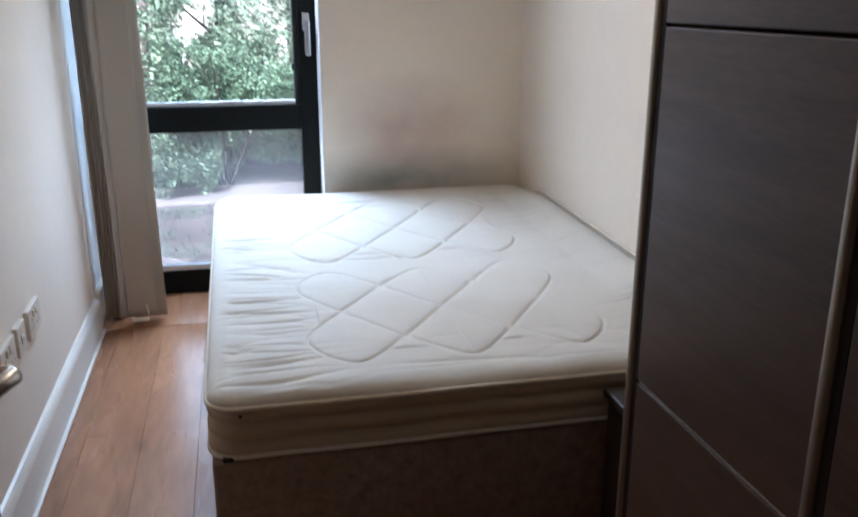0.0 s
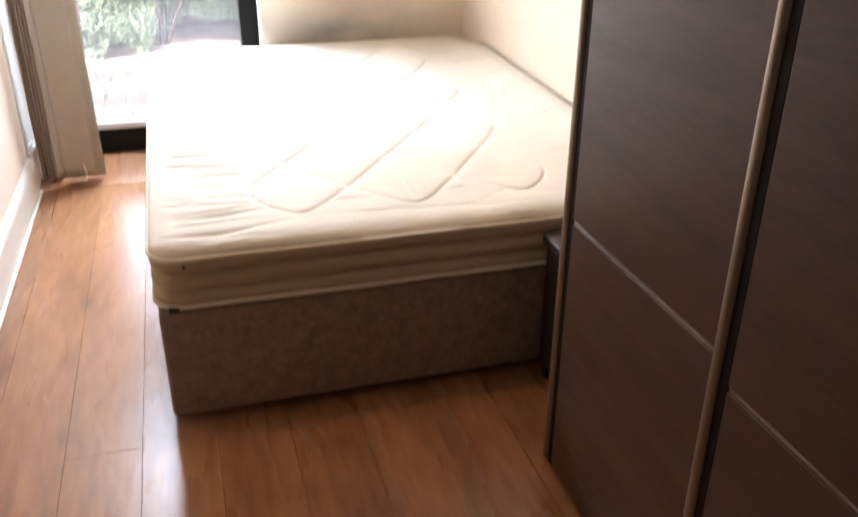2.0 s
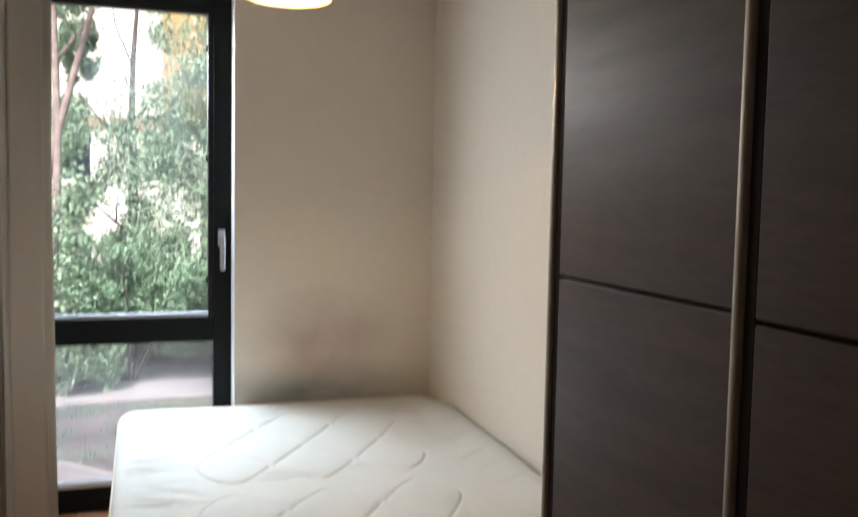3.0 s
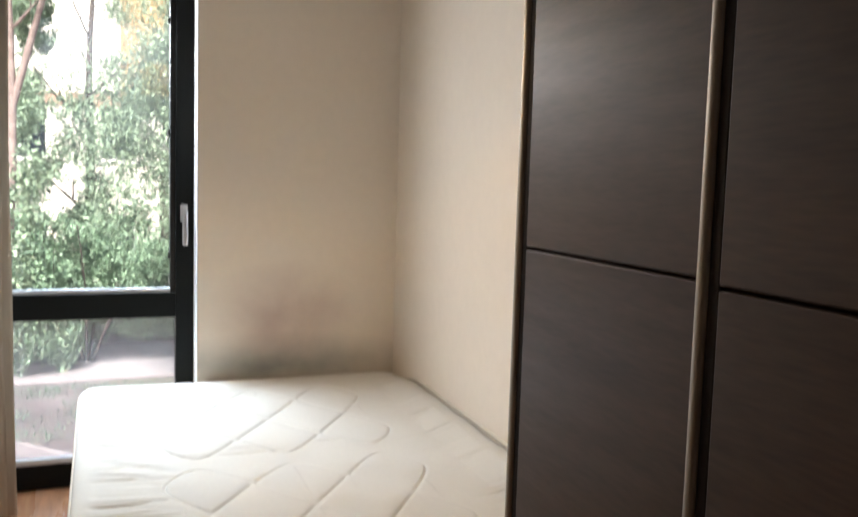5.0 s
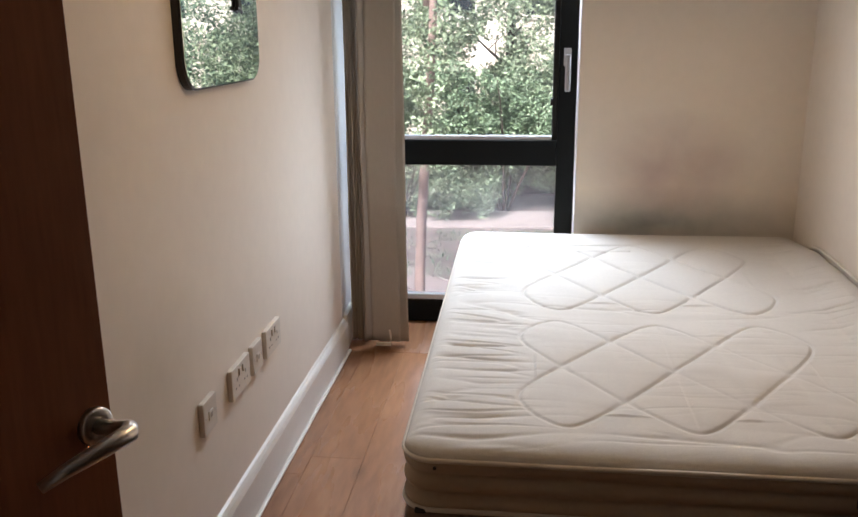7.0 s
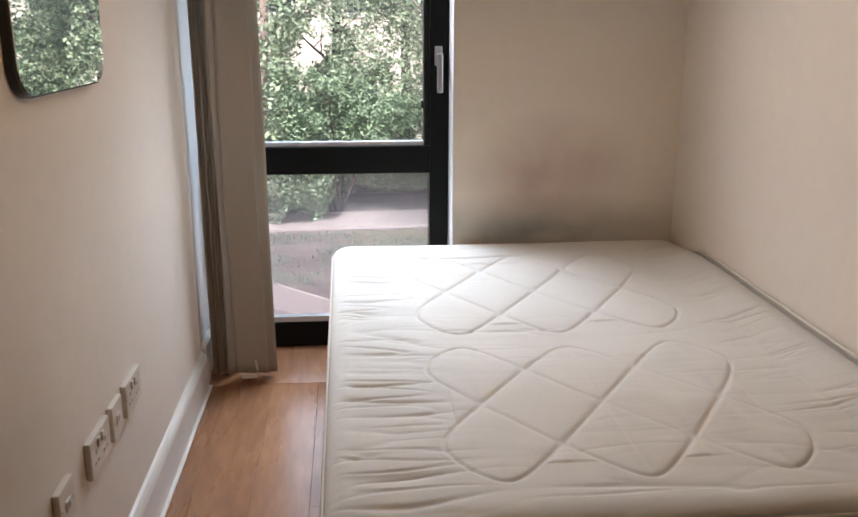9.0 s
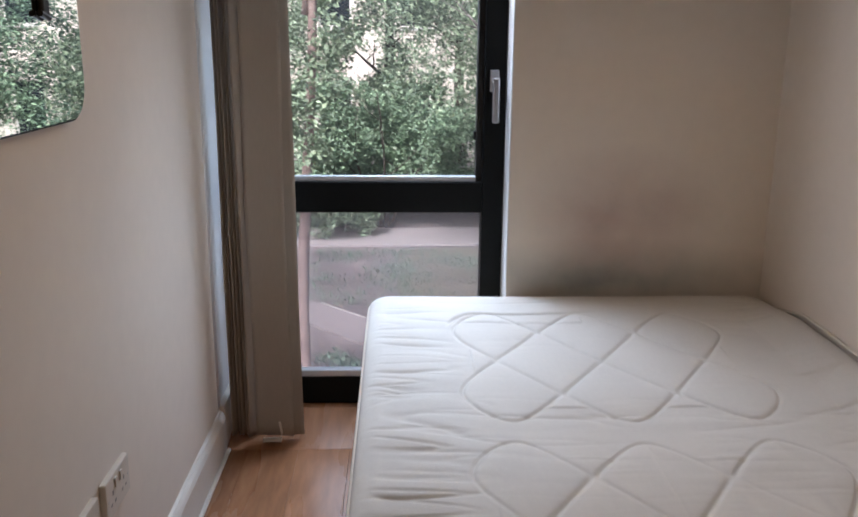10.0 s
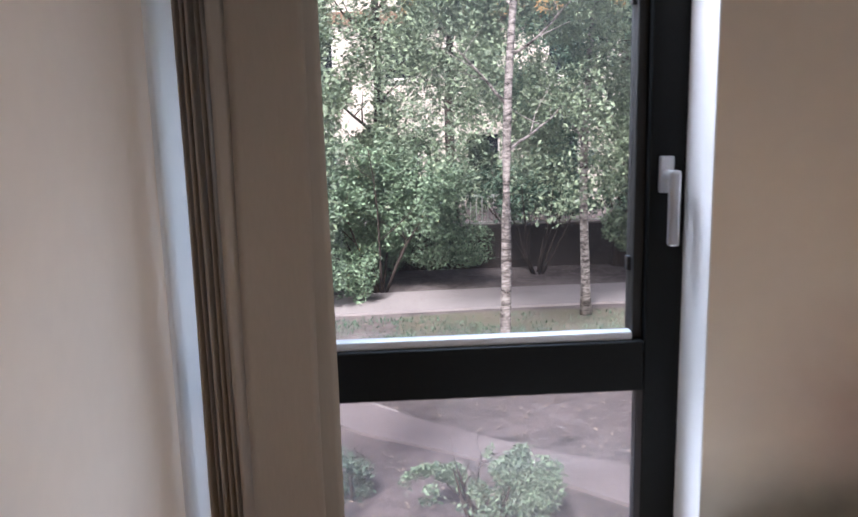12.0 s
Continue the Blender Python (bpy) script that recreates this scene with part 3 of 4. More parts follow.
lv = []
for k in range(25):
    s_ = k / 24
    z = ZB1 + 0.004 + s_ * (ZM - 0.034 - ZB1)
    roll = 0.015 * abs(math.sin(math.pi * (s_ * 3.0))) ** 0.7
    lv.append((0.014 - roll, z, 0.005, s_))
bm = bmesh.new()
rings = []
base = loop(0.0)
for off, z, wv, s_ in lv:
    ring = []
    for x, y in base:
        cx, cy = (BX0 + BX1) / 2, (BY0 + BY1) / 2
        fx, fy = 1 - 2 * off / (BX1 - BX0), 1 - 2 * off / (BY1 - BY0)
        ring.append(bm.verts.new((cx + (x - cx) * fx, cy + (y - cy) * fy, z + s_ * RISE * (y - BY0) / (BY1 - BY0) + wv * noise.noise(Vector((x * 3, y * 3, z * 9))))))
    rings.append(ring)
for u, v in zip(rings, rings[1:]):
    for k in range(len(u)):
        j = (k + 1) % len(u)
        bm.faces.new((u[k], u[j], v[j], v[k]))
bm.faces.new(rings[0][::-1])
part("side_border", bm, SIDE_TICK, mattress, "yellowish-brown padded side border", True)
for z, up in ((ZM - 0.035, RISE), (ZB1 + 0.012, 0.0)):
    ring = [(x, y, z + (0.067 * wallside(x, y) if up else 0) + up * (y - BY0) / (BY1 - BY0) + 0.002 * noise.noise(Vector((x * 4, y * 4, z)))) for x, y in base]
    part("piping", tube(ring + ring[:1], 0.0058, 8, caps=False), PIPING, mattress, smooth=True)
part("air_vent", placed(ring_wall([(0.0005, 0), (0.004, 0), (0.004, 0.003), (0.0005, 0.003)], 14), Matrix.Translation((BX0 + 0.075, BY0 - 0.001, 0.428)) @ pose(0, 0, 0, 90)), BLACK, mattress, "dark round vent")
part("corner_tag", box(BX0 + 0.03, BX0 + 0.055, BY0 - 0.004, BY0 + 0.01, ZB1 + 0.004, ZB1 + 0.016, 0.003), BLACK, mattress, "dark corner tag")

# ---- wardrobe with sliding doors ----
WY0, WY1, WH = 0.56, 1.722, 2.03
ward = root("wardrobe", 1.48, (WY0 + WY1) / 2, 0, "dark wenge sliding-door wardrobe with metal edge rails", "wardrobe")
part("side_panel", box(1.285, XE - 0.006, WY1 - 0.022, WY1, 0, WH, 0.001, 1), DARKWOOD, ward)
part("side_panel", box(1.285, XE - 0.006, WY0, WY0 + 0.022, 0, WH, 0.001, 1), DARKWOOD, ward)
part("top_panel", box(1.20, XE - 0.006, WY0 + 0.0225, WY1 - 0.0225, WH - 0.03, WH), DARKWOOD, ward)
part("back_panel", box(XE - 0.012, XE - 0.007, WY0 + 0.0225, WY1 - 0.0225, 0.07, WH - 0.0305), DARKWOOD, ward)
part("plinth", box(1.285, XE - 0.02, WY0 + 0.0225, WY1 - 0.0225, 0.0, 0.068), DARKWOOD, ward)
part("floor_track", box(1.246, 1.283, WY0 + 0.0225, WY1 - 0.03, 0.0, 0.012, 0.002), ALU, ward, "metal sliding track")
SPLITS = (0.018, 0.622, 1.276, 1.93, 1.995)
for xf, y0, y1 in ((1.226, 1.150, 1.678), (1.190, 0.585, 1.108)):
    leaf = part("sliding_door", box(xf + 0.0127, xf + 0.022, y0, y1, SPLITS[0], SPLITS[-1]), DARKWOOD, ward, "dark wenge sliding door")
    for za, zb in zip(SPLITS, SPLITS[1:]):
        part("door_panel", box(xf, xf + 0.0125, y0 + 0.001, y1 - 0.001, za + (0.004 if za < 1 else 0.0032), zb - (0.004 if zb < 1 else 0.0032), 0.0025, 2), WENGE, leaf)
    for z in SPLITS[1:-1]:
        if z > 1.0:
            # added dark strip: its colour deepens the shade in the gap
            part("groove", box(xf + 0.0102, xf + 0.0125, y0, y1, z - 0.0028, z + 0.0028), GROOVE_SHADE, leaf, "dark strip painting the groove's shade")
        else:
            part("groove_strip", box(xf + 0.0045, xf + 0.009, y0, y1, z - 0.0035, z + 0.0035), CHROME, leaf, "thin metal strip")
    # rounded metal edge rail with a dark recessed grip
    part("edge_rail", box(xf - 0.004, xf + 0.026, y1 + 0.021, y1 + 0.042, 0.016, 1.998, 0.009, 4), ALU, leaf, "champagne metal edge rail", True)
    part("grip_recess", box(xf + 0.002, xf + 0.022, y1 + 0.0005, y1 + 0.0205, 0.016, 1.998, 0.002), GRIP, leaf, "dark finger grip")

# ---- low dark cabinet between the bed and the wardrobe ----
cab = root("bedside_cabinet", 1.54, 1.89, 0, "low dark wooden cabinet between the bed and the wardrobe", "cabinet")
part("body", box(1.352, XE - 0.01, 1.745, 2.050, 0.05, 0.392, 0.003), DARKWOOD, cab)
part("top", box(1.340, XE - 0.006, 1.735, 2.058, 0.393, 0.418, 0.006, 3), DARKWOOD, cab)
for x in (1.362, XE - 0.04):
    for y in (1.757, 2.030):
        part("leg", box(x, x + 0.03, y - 0.008, y + 0.018, 0, 0.0498, 0.002), DARKWOOD, cab)

# ---- vertical blind drawn to one side ----
blind = root("vertical_blind", 0.03, 3.86, 0.02, "beige fabric vertical blind, slats stacked to one side", "blind")


def slat(cx, cy, width, turn, z0, z1, label=""):
    """A fabric slat: a thin, slightly bowed strip with a weighted hem."""
    bm = bmesh.new()
    m_ = Matrix.Translation((cx, cy, 0)) @ pose(0, 0, 0, 0, 0, turn)
    n_, front, back = 10, [], []
    levels = [z0, z0 + 0.035, z0 + 0.037] + [z0 + 0.037 + (z1 - z0 - 0.037) * (q + 1) / 14 for q in range(14)]
    last = len(levels) - 1

    def sway(z):
        return 0.0035 * math.sin(z * 2.3 + cx * 190) + 0.0018 * math.sin(z * 6.1 + cx * 310)

    for k in range(n_ + 1):
        s_ = k / n_ - 0.5
        bow = 0.006 * (1 - 4 * s_ * s_)
        for lst, off in ((front, 0.0), (back, 0.0012)):
            lst.append([bm.verts.new(m_ @ Vector((s_ * width + sway(z), bow + off + 0.6 * sway(z + 3), z))) for z in levels])
    for a_, b_ in zip(front, front[1:]):
        for q in range(last):
            bm.faces.new((a_[q], b_[q], b_[q + 1], a_[q + 1]))
    for a_, b_ in zip(back, back[1:]):
        for q in range(last):
            bm.faces.new((a_[q + 1], b_[q + 1], b_[q], a_[q]))
    for k in (0, n_):
        for q in range(last):
            bm.faces.new((front[k][q], front[k][q + 1], back[k][q + 1], back[k][q]))
    for k in range(n_):
        for q in (0, last):
            bm.faces.new((front[k][q], front[k + 1][q], back[k + 1][q], back[k][q]))
    return part("slat", bm, BLIND, blind, label, True)


for k in range(8):
    slat(-0.040 + 0.0092 * k, 3.884 + 0.004 * (k % 2), 0.105, 60 - 2.0 * k + 5 * (k % 3), 0.035 + 0.004 * (k % 2), 2.33)
slat(0.036, 3.850, 0.105, 28, 0.036, 2.33)
slat(0.108, 3.848, 0.127, 4, 0.030, 2.33)
slat(0.080, 3.826, 0.127, -6, 0.040, 2.33)
part("head_rail", box(-0.09, 0.165, 3.835, 3.90, 2.331, 2.372, 0.004), GLOSS_WHITE, blind, "white head rail")
part("bottom_weight", box(0.040, 0.102, 3.812, 3.822, 0.022, 0.038, 0.002), GLOSS_WHITE, blind, "white plastic weight")
part("bottom_chain", tube([(0.101, 3.815, 0.032), (0.104, 3.814, 0.060), (0.098, 3.815, 0.095)], 0.0045, 8), GLOSS_WHITE, blind)

# ---- sockets on the wall ----
def socket(y, width, label, kind):
    ob = root("wall_socket", XW, y + width / 2, 0.44, label, "wall socket", "sockets along the wall")
    part("faceplate", box(XW, XW + 0.014, y, y + width, 0.397, 0.483, 0.003, 3), PLASTIC, ob)
    x = XW + 0.0135
    if kind == "double":
        for c in (y + width * 0.27, y + width * 0.73):
            for dy, dz, w_, h_ in ((0, 0.012, 0.006, 0.009), (-0.011, -0.010, 0.008, 0.005), (0.011, -0.010, 0.008, 0.005)):
                part("pin_hole", box(x, x + 0.0012, c + dy - w_ / 2, c + dy + w_ / 2, 0.434 + dz - h_ / 2, 0.434 + dz + h_ / 2), DARKHOLE, ob)
        for c in (y + width * 0.40, y + width * 0.60):
            part("rocker", box(x, x + 0.004, c - 0.006, c + 0.006, 0.452, 0.472, 0.001), PLASTIC, ob)
    else:
        part("outlet", box(x, x + 0.003, y + width / 2 - 0.014, y + width / 2 + 0.014, 0.428, 0.452, 0.002), PLASTIC, ob)
        part("outlet_hole", box(x + 0.002, x + 0.0036, y + width / 2 - 0.006, y + width / 2 + 0.006, 0.434, 0.446), DARKHOLE, ob)
    for c in (y + 0.012, y + width - 0.012):
        part("screw", placed(ring_wall([(0.0004, 0), (0.0028, 0), (0.0028, 0.0012), (0.0004, 0.0012)], 10), Matrix.Translation((x, c, 0.44)) @ pose(0, 0, 0, 0, 90)), CHROME, ob)
    return ob


socket(2.215, 0.086, "cream single aerial socket on the wall", "single")
socket(2.415, 0.146, "cream double power socket with two rockers", "double")
socket(2.590, 0.086, "cream single data socket on the wall", "single")
socket(2.715, 0.146, "cream double power socket near the window", "double")

# ---- mirror ----
MY0, MY1, MZ0, MZ1, MR = 2.262, 2.790, 1.212, 2.05, 0.065


def rounded(y0, y1, z0, z1, r, n=10):
    pts = []
    for cy, cz, a0 in ((y1 - r, z0 + r, -90), (y1 - r, z1 - r, 0), (y0 + r, z1 - r, 90), (y0 + r, z0 + r, 180)):
        pts += [(cy + r * math.cos(radians(a0 + 90 * k / n)), cz + r * math.sin(radians(a0 + 90 * k / n))) for k in range(n + 1)]
    return pts


def plate(pts, x0, x1):
    bm = bmesh.new()
    lo = [bm.verts.new((x0, y, z)) for y, z in pts]
    hi = [bm.verts.new((x1, y, z)) for y, z in pts]
    for k in range(len(pts)):
        j = (k + 1) % len(pts)
        bm.faces.new((lo[k], lo[j], hi[j], hi[k]))
    bm.faces.new(lo)
    bm.faces.new(hi)
    return bm


mir = root("wall_mirror", XW, (MY0 + MY1) / 2, MZ0, "rounded rectangular wall mirror with a dark edge", "mirror")
part("backing", plate(rounded(MY0 - 0.006, MY1 + 0.003, MZ0 - 0.004, MZ1 + 0.004, MR), XW, XW + 0.016), BLACK, mir, "dark backing edge")
part("glass", plate(rounded(MY0, MY1, MZ0, MZ1, MR), XW + 0.0165, XW + 0.0200), MIRROR, mir, "silvered mirror glass")
strap = root("hanging_strap", XW + 0.03, 2.627, 1.38, "black strap hanging down over the mirror", "strap")
part("strap_band", box(XW + 0.0205, XW + 0.030, 2.612, 2.640, 1.385, 2.07, 0.004, 3), BLACK, strap)
part("strap_end", tube([(XW + 0.026, 2.606, 1.392), (XW + 0.026, 2.640, 1.385)], 0.0055, 10), BLACK, strap)
part("strap_hook", box(XW, XW + 0.034, 2.606, 2.646, 2.055, 2.10, 0.004), BLACK, strap)

# ---- pendant lamp ----
LX, LY, LZ = 0.825, 2.30, 1.875
lamp = root("pendant_lamp", LX, LY, LZ, "lit yellow tapered pendant lamp shade", "ceiling lamp")
part("shade", ring_wall([(0.101, 0.0), (0.076, 0.19), (0.0745, 0.19), (0.0995, 0.0)], 48, (LX, LY, LZ)), SHADE, lamp, "yellow fabric shade", True)
part("shade_lining", ring_wall([(0.0990, 0.002), (0.0742, 0.189), (0.0736, 0.189), (0.0984, 0.002)], 48, (LX, LY, LZ)), SHADE_IN, lamp, "pale lit lining", True)
part("bulb", ring_wall([(0.0005, 0.045), (0.018, 0.05), (0.029, 0.075), (0.026, 0.095), (0.014, 0.125), (0.013, 0.14), (0.0005, 0.14)], 24, (LX, LY, LZ)), BULB, lamp, "lit bulb", True)
part("shade_ring", ring_wall([(0.014, 0.165), (0.074, 0.180), (0.074, 0.182), (0.014, 0.167)], 32, (LX, LY, LZ)), GLOSS_WHITE, lamp)
part("bulb_holder", tube([(LX, LY, LZ + 0.141), (LX, LY, LZ + 0.20)], [0.017, 0.013], 16), PLASTIC, lamp)
part("flex", tube([(LX, LY, LZ + 0.20), (LX, LY, ZC - 0.02)], 0.003, 8), PLASTIC, lamp)
part("ceiling_rose", ring_wall([(0.0005, -0.028), (0.02, -0.026), (0.036, -0.012), (0.038, 0.0), (0.0005, 0.0)], 28, (LX, LY, ZC)), PLASTIC, lamp, smooth=True)

# ---- outdoors ----
G = -2.6
tagged(part("ground", ([(-400, -400, G), (400, -400, G), (400, 900, G), (-400, 900, G)], [], [(0, 1, 2, 3)]), MULCH), "dark bark mulch and bare soil", "ground", kind="structure")


def strip(name, pts_lo, pts_hi, z, thick, material, label, cat):
    """A paved or planted strip between two lines of ground points."""
    bm = bmesh.new()
    n_ = len(pts_lo)
    top = [[bm.verts.new((x, y, z)) for x, y in line] for line in (pts_lo, pts_hi)]
    low = [[bm.verts.new((x, y, z - thick)) for x, y in line] for line in (pts_lo, pts_hi)]
    for k in range(n_ - 1):
        bm.faces.new((top[0][k], top[0][k + 1], top[1][k + 1], top[1][k]))
        bm.faces.new((low[0][k], low[0][k + 1], top[0][k + 1], top[0][k]))
        bm.faces.new((low[1][k + 1], low[1][k], top[1][k], top[1][k + 1]))
    return tagged(part(name, bm, material), label, cat, kind="structure")


xs = [-30 + 3 * k for k in range(24)]
strip("pavement", [(x, 17.25 + 0.15 * math.sin(x * 0.3)) for x in xs], [(x, 18.75 + 0.15 * math.sin(x * 0.3)) for x in xs], G + 0.04, 0.06, PATH_M, "pale paved footpath behind the trees", "footpath")
xs = [-5 + 0.45 * k for k in range(24)]
strip("pavement", [(x, 11.75 - (1.0 if x < 0 else 0.55) * x + (0.08 if x < 0 else -0.09) * x * x) for x in xs], [(x, 12.75 - x + 0.08 * x * x) for x in xs], G + 0.04, 0.06, PATH_SHADED, "pale pinkish footpath below the window", "footpath")
xs = [-0.7 + 0.12 * k for k in range(10)]
strip("kerb", [(x, 12.75 - x + 0.08 * x * x) for x in xs], [(x, 12.79 - x + 0.08 * x * x) for x in xs], G + 0.06, 0.10, KERB, "pale kerb along the footpath", "kerb")
xs = [0.5 + 0.7 * k for k in range(21)]
strip("lawn", [(x, 13.0 + 0.35 * math.sin(x * 0.9)) for x in xs], [(x, 16.9 + 0.2 * math.sin(x * 0.6)) for x in xs], G + 0.02, 0.03, GRASS_SOIL, "worn grass verge", "grass")


def leaves(n, blobs, size, rng, droop=0.3, gap=0.55):
    """n small pointed leaves scattered in ellipsoids (centre, radii, share), thinned by a noise so that gaps stay open."""
    verts, faces = [], []
    total = sum(b_[2] for b_ in blobs)
    for centre, radii, share in blobs:
        want = int(1.5 * n * share / total)
        made = tries = 0
        while made < want and tries < want * 8:
            tries += 1
            p = Vector((rng.gauss(0, 1), rng.gauss(0, 1), rng.gauss(0, 1))).normalized() * (rng.random() ** 0.42)
            c = Vector((centre[0] + p.x * radii[0], centre[1] + p.y * radii[1], centre[2] + p.z * radii[2]))
            if noise.noise(c * 1.3) + 0.5 * noise.noise(c * 4.0) < 0.16 + gap * (rng.random() - 0.55):
                continue
            s_ = size * rng.uniform(0.35, 1.1)
            q = Euler((rng.uniform(-0.9, 0.9) + droop, rng.uniform(-0.9, 0.9), rng.uniform(0, 6.3))).to_matrix()
            k = len(verts)
            for v in ((0, -0.5, 0), (0.28, 0.0, 0.08), (0, 0.55, -0.05), (-0.28, 0.0, 0.08)):
                verts.append(c + q @ (Vector(v) * s_))
            faces.append((k, k + 1, k + 2, k + 3))
            made += 1
    return verts, [], faces


def limb(bm, p, d, length, r, rng, depth, tips):
    pts, rad = [p], [r]
    for k in range(5):
        d = (d + Vector((rng.gauss(0, 0.10), rng.gauss(0, 0.10), rng.gauss(0.02, 0.06)))).normalized()
        p = p + d * length / 5
        pts.append(p)
        rad.append(r * (1 - 0.75 * (k + 1) / 5))
        if depth and k > 0:
            side = Vector((rng.gauss(0, 1), rng.gauss(0, 1), rng.uniform(-0.1, 0.8))).normalized()
            limb(bm, p, (d * 0.6 + side).normalized(), length * 0.5, rad[-1] * 0.6, rng, depth - 1, tips)
    tips.append(p)
    tube(pts, rad, 6, bm)


def tree(name, base_, height, r, lean, blobs, n, size, leafm, bark, label, seed, fork=0.35, limbs=8, spread=1.6, droop=0.3, gap=0.55):
    rng = random.Random(seed)
    ob = root(name, base_[0], base_[1], base_[2], label, "tree")
    pts, rad = [], []
    for k in range(13):
        s_ = k / 12
        pts.append(Vector((base_[0] + lean[0] * s_ + 0.05 * math.sin(s_ * 9 + seed), base_[1] + lean[1] * s_ + 0.05 * math.sin(s_ * 7 + 2 * seed), base_[2] - 0.05 + height * s_)))
        rad.append(r * (1.25 if k == 0 else 1.0) * (1 - 0.78 * s_))
    trunk = part("trunk", tube(pts, rad, 12), bark, ob, smooth=True)
    tips = []
    for k in range(limbs):
        s_ = fork + (0.97 - fork) * k / limbs
        i = int(s_ * 12)
        p = pts[i].lerp(pts[min(12, i + 1)], s_ * 12 - i)
        a_ = k * 2.4 + seed
        d = Vector((math.cos(a_), math.sin(a_), rng.uniform(0.25, 0.9))).normalized()
        bm = bmesh.new()
        limb(bm, p, d, spread * rng.uniform(0.7, 1.1) * (1.15 - 0.6 * s_), rad[i] * 0.42, rng, 1, tips)
        part("limb", bm, bark, ob, smooth=True)
    part("crown", leaves(n, blobs, size, rng, droop, gap), leafm, ob, "uneven crown of small leaves")
    return ob


def bush(name, x, y, z0, w, d, h, n, size, leafm, label, seed, bare=0.12):
    rng = random.Random(seed)
    ob = root(name, x, y, z0, label, "shrub")
    for k in range(7):
        a_ = k * 0.9 + seed
        bm = bmesh.new()
        limb(bm, Vector((x + 0.1 * math.cos(a_), y + 0.1 * math.sin(a_), z0 - 0.03)), Vector((0.5 * math.cos(a_), 0.5 * math.sin(a_), 1)).normalized(), h * 0.85, 0.03, rng, 1, [])
        part("stem", bm, DARKBARK, ob, smooth=True)
    blobs = [((x + rng.uniform(-0.4, 0.4) * w, y + rng.uniform(-0.4, 0.4) * d, z0 + h * rng.uniform(bare, 0.74)), (w * rng.uniform(0.22, 0.36), d * 0.38, h * rng.uniform(0.16, 0.26)), 1) for _ in range(13)]
    part("foliage", leaves(n, blobs, size, rng, 0.3, 0.4), leafm, ob, "dense small leaves")
    return ob


def around(cx, cy, cz, rx, ry, rz, count, seed, small=0.45):
    rng = random.Random(seed)
    return [((cx + rng.uniform(-1, 1) * rx * 0.75, cy + rng.uniform(-1, 1) * ry * 0.7, cz + rng.uniform(-1, 1) * rz * 0.75), (rx * small, ry * small, rz * small), 1) for _ in range(count)]


tree("birch_tree", (1.76, 13.1, G), 9.5, 0.078, (0.45, 0.2), around(2.5, 14.4, 2.6, 2.0, 1.4, 3.0, 12, 3), 20000, 0.095, LEAF_B, BARK, "slender pale-barked birch with drooping leaves", 1, 0.34, 10, 1.7, 0.6, 0.7)
tree("birch_tree", (3.76, 16.7, G), 8.5, 0.088, (0.15, 0.2), around(4.1, 17.0, 2.2, 1.6, 1.4, 2.8, 10, 5), 16000, 0.095, LEAF_B, BARK, "slender birch with rough bark at its foot", 2, 0.36, 9, 1.5, 0.6, 0.7)
young = tree("birch_tree", (-0.43, 9.1, G), 8.0, 0.068, (0.20, 0.0), around(-0.25, 9.3, 4.4, 1.3, 1.2, 1.7, 10, 7) + around(-0.42, 8.95, 0.9, 0.42, 0.3, 1.1, 7, 8, 0.5), 6500, 0.075, LEAF_B, PINKBARK, "young pinkish birch close to the window", 3, 0.60, 6, 1.3, 0.6, 0.7)
part("limb", tube([(-0.34, 9.1, 1.55), (-0.30, 9.09, 1.85), (-0.17, 9.05, 2.31), (0.02, 9.0, 3.0), (0.30, 8.95, 4.0)], [0.042, 0.040, 0.034, 0.026, 0.012], 10), PINKBARK, young, smooth=True)
tree("broadleaf_tree", (0.1, 20.6, G), 8.5, 0.16, (0.3, 0.2), around(0.1, 20.2, 0.9, 2.6, 1.7, 2.9, 16, 11) + around(-0.9, 20.9, 4.7, 1.3, 1.2, 1.9, 9, 43, 0.34), 30000, 0.112, LEAF_G, DARKBARK, "leafy green tree in front of the house", 4, 0.2, 10, 2.0, 0.3, 0.35)
tree("broadleaf_tree", (-3.6, 21.5, G), 8.0, 0.16, (0.2, 0.2), around(-3.4, 21.3, 1.2, 2.4, 1.7, 3.0, 14, 13), 20000, 0.12, LEAF_G, DARKBARK, "pale green leafy tree in front of the house", 5, 0.25, 9, 2.0, 0.3, 0.5)
tree("broadleaf_tree", (5.6, 20.8, G), 9.0, 0.17, (0.2, 0.1), around(5.6, 20.8, 1.8, 2.6, 1.7, 3.6, 16, 17), 32000, 0.115, LEAF_D, DARKBARK, "dark green leafy tree behind the path", 6, 0.22, 10, 2.0, 0.3, 0.5)
tree("broadleaf_tree", (9.6, 20.0, G), 9.0, 0.17, (0.2, 0.1), around(9.4, 19.8, 1.4, 2.8, 1.7, 3.8, 16, 19), 26000, 0.12, LEAF, DARKBARK, "broad green tree further along the path", 7, 0.22, 10, 2.0, 0.3, 0.5)
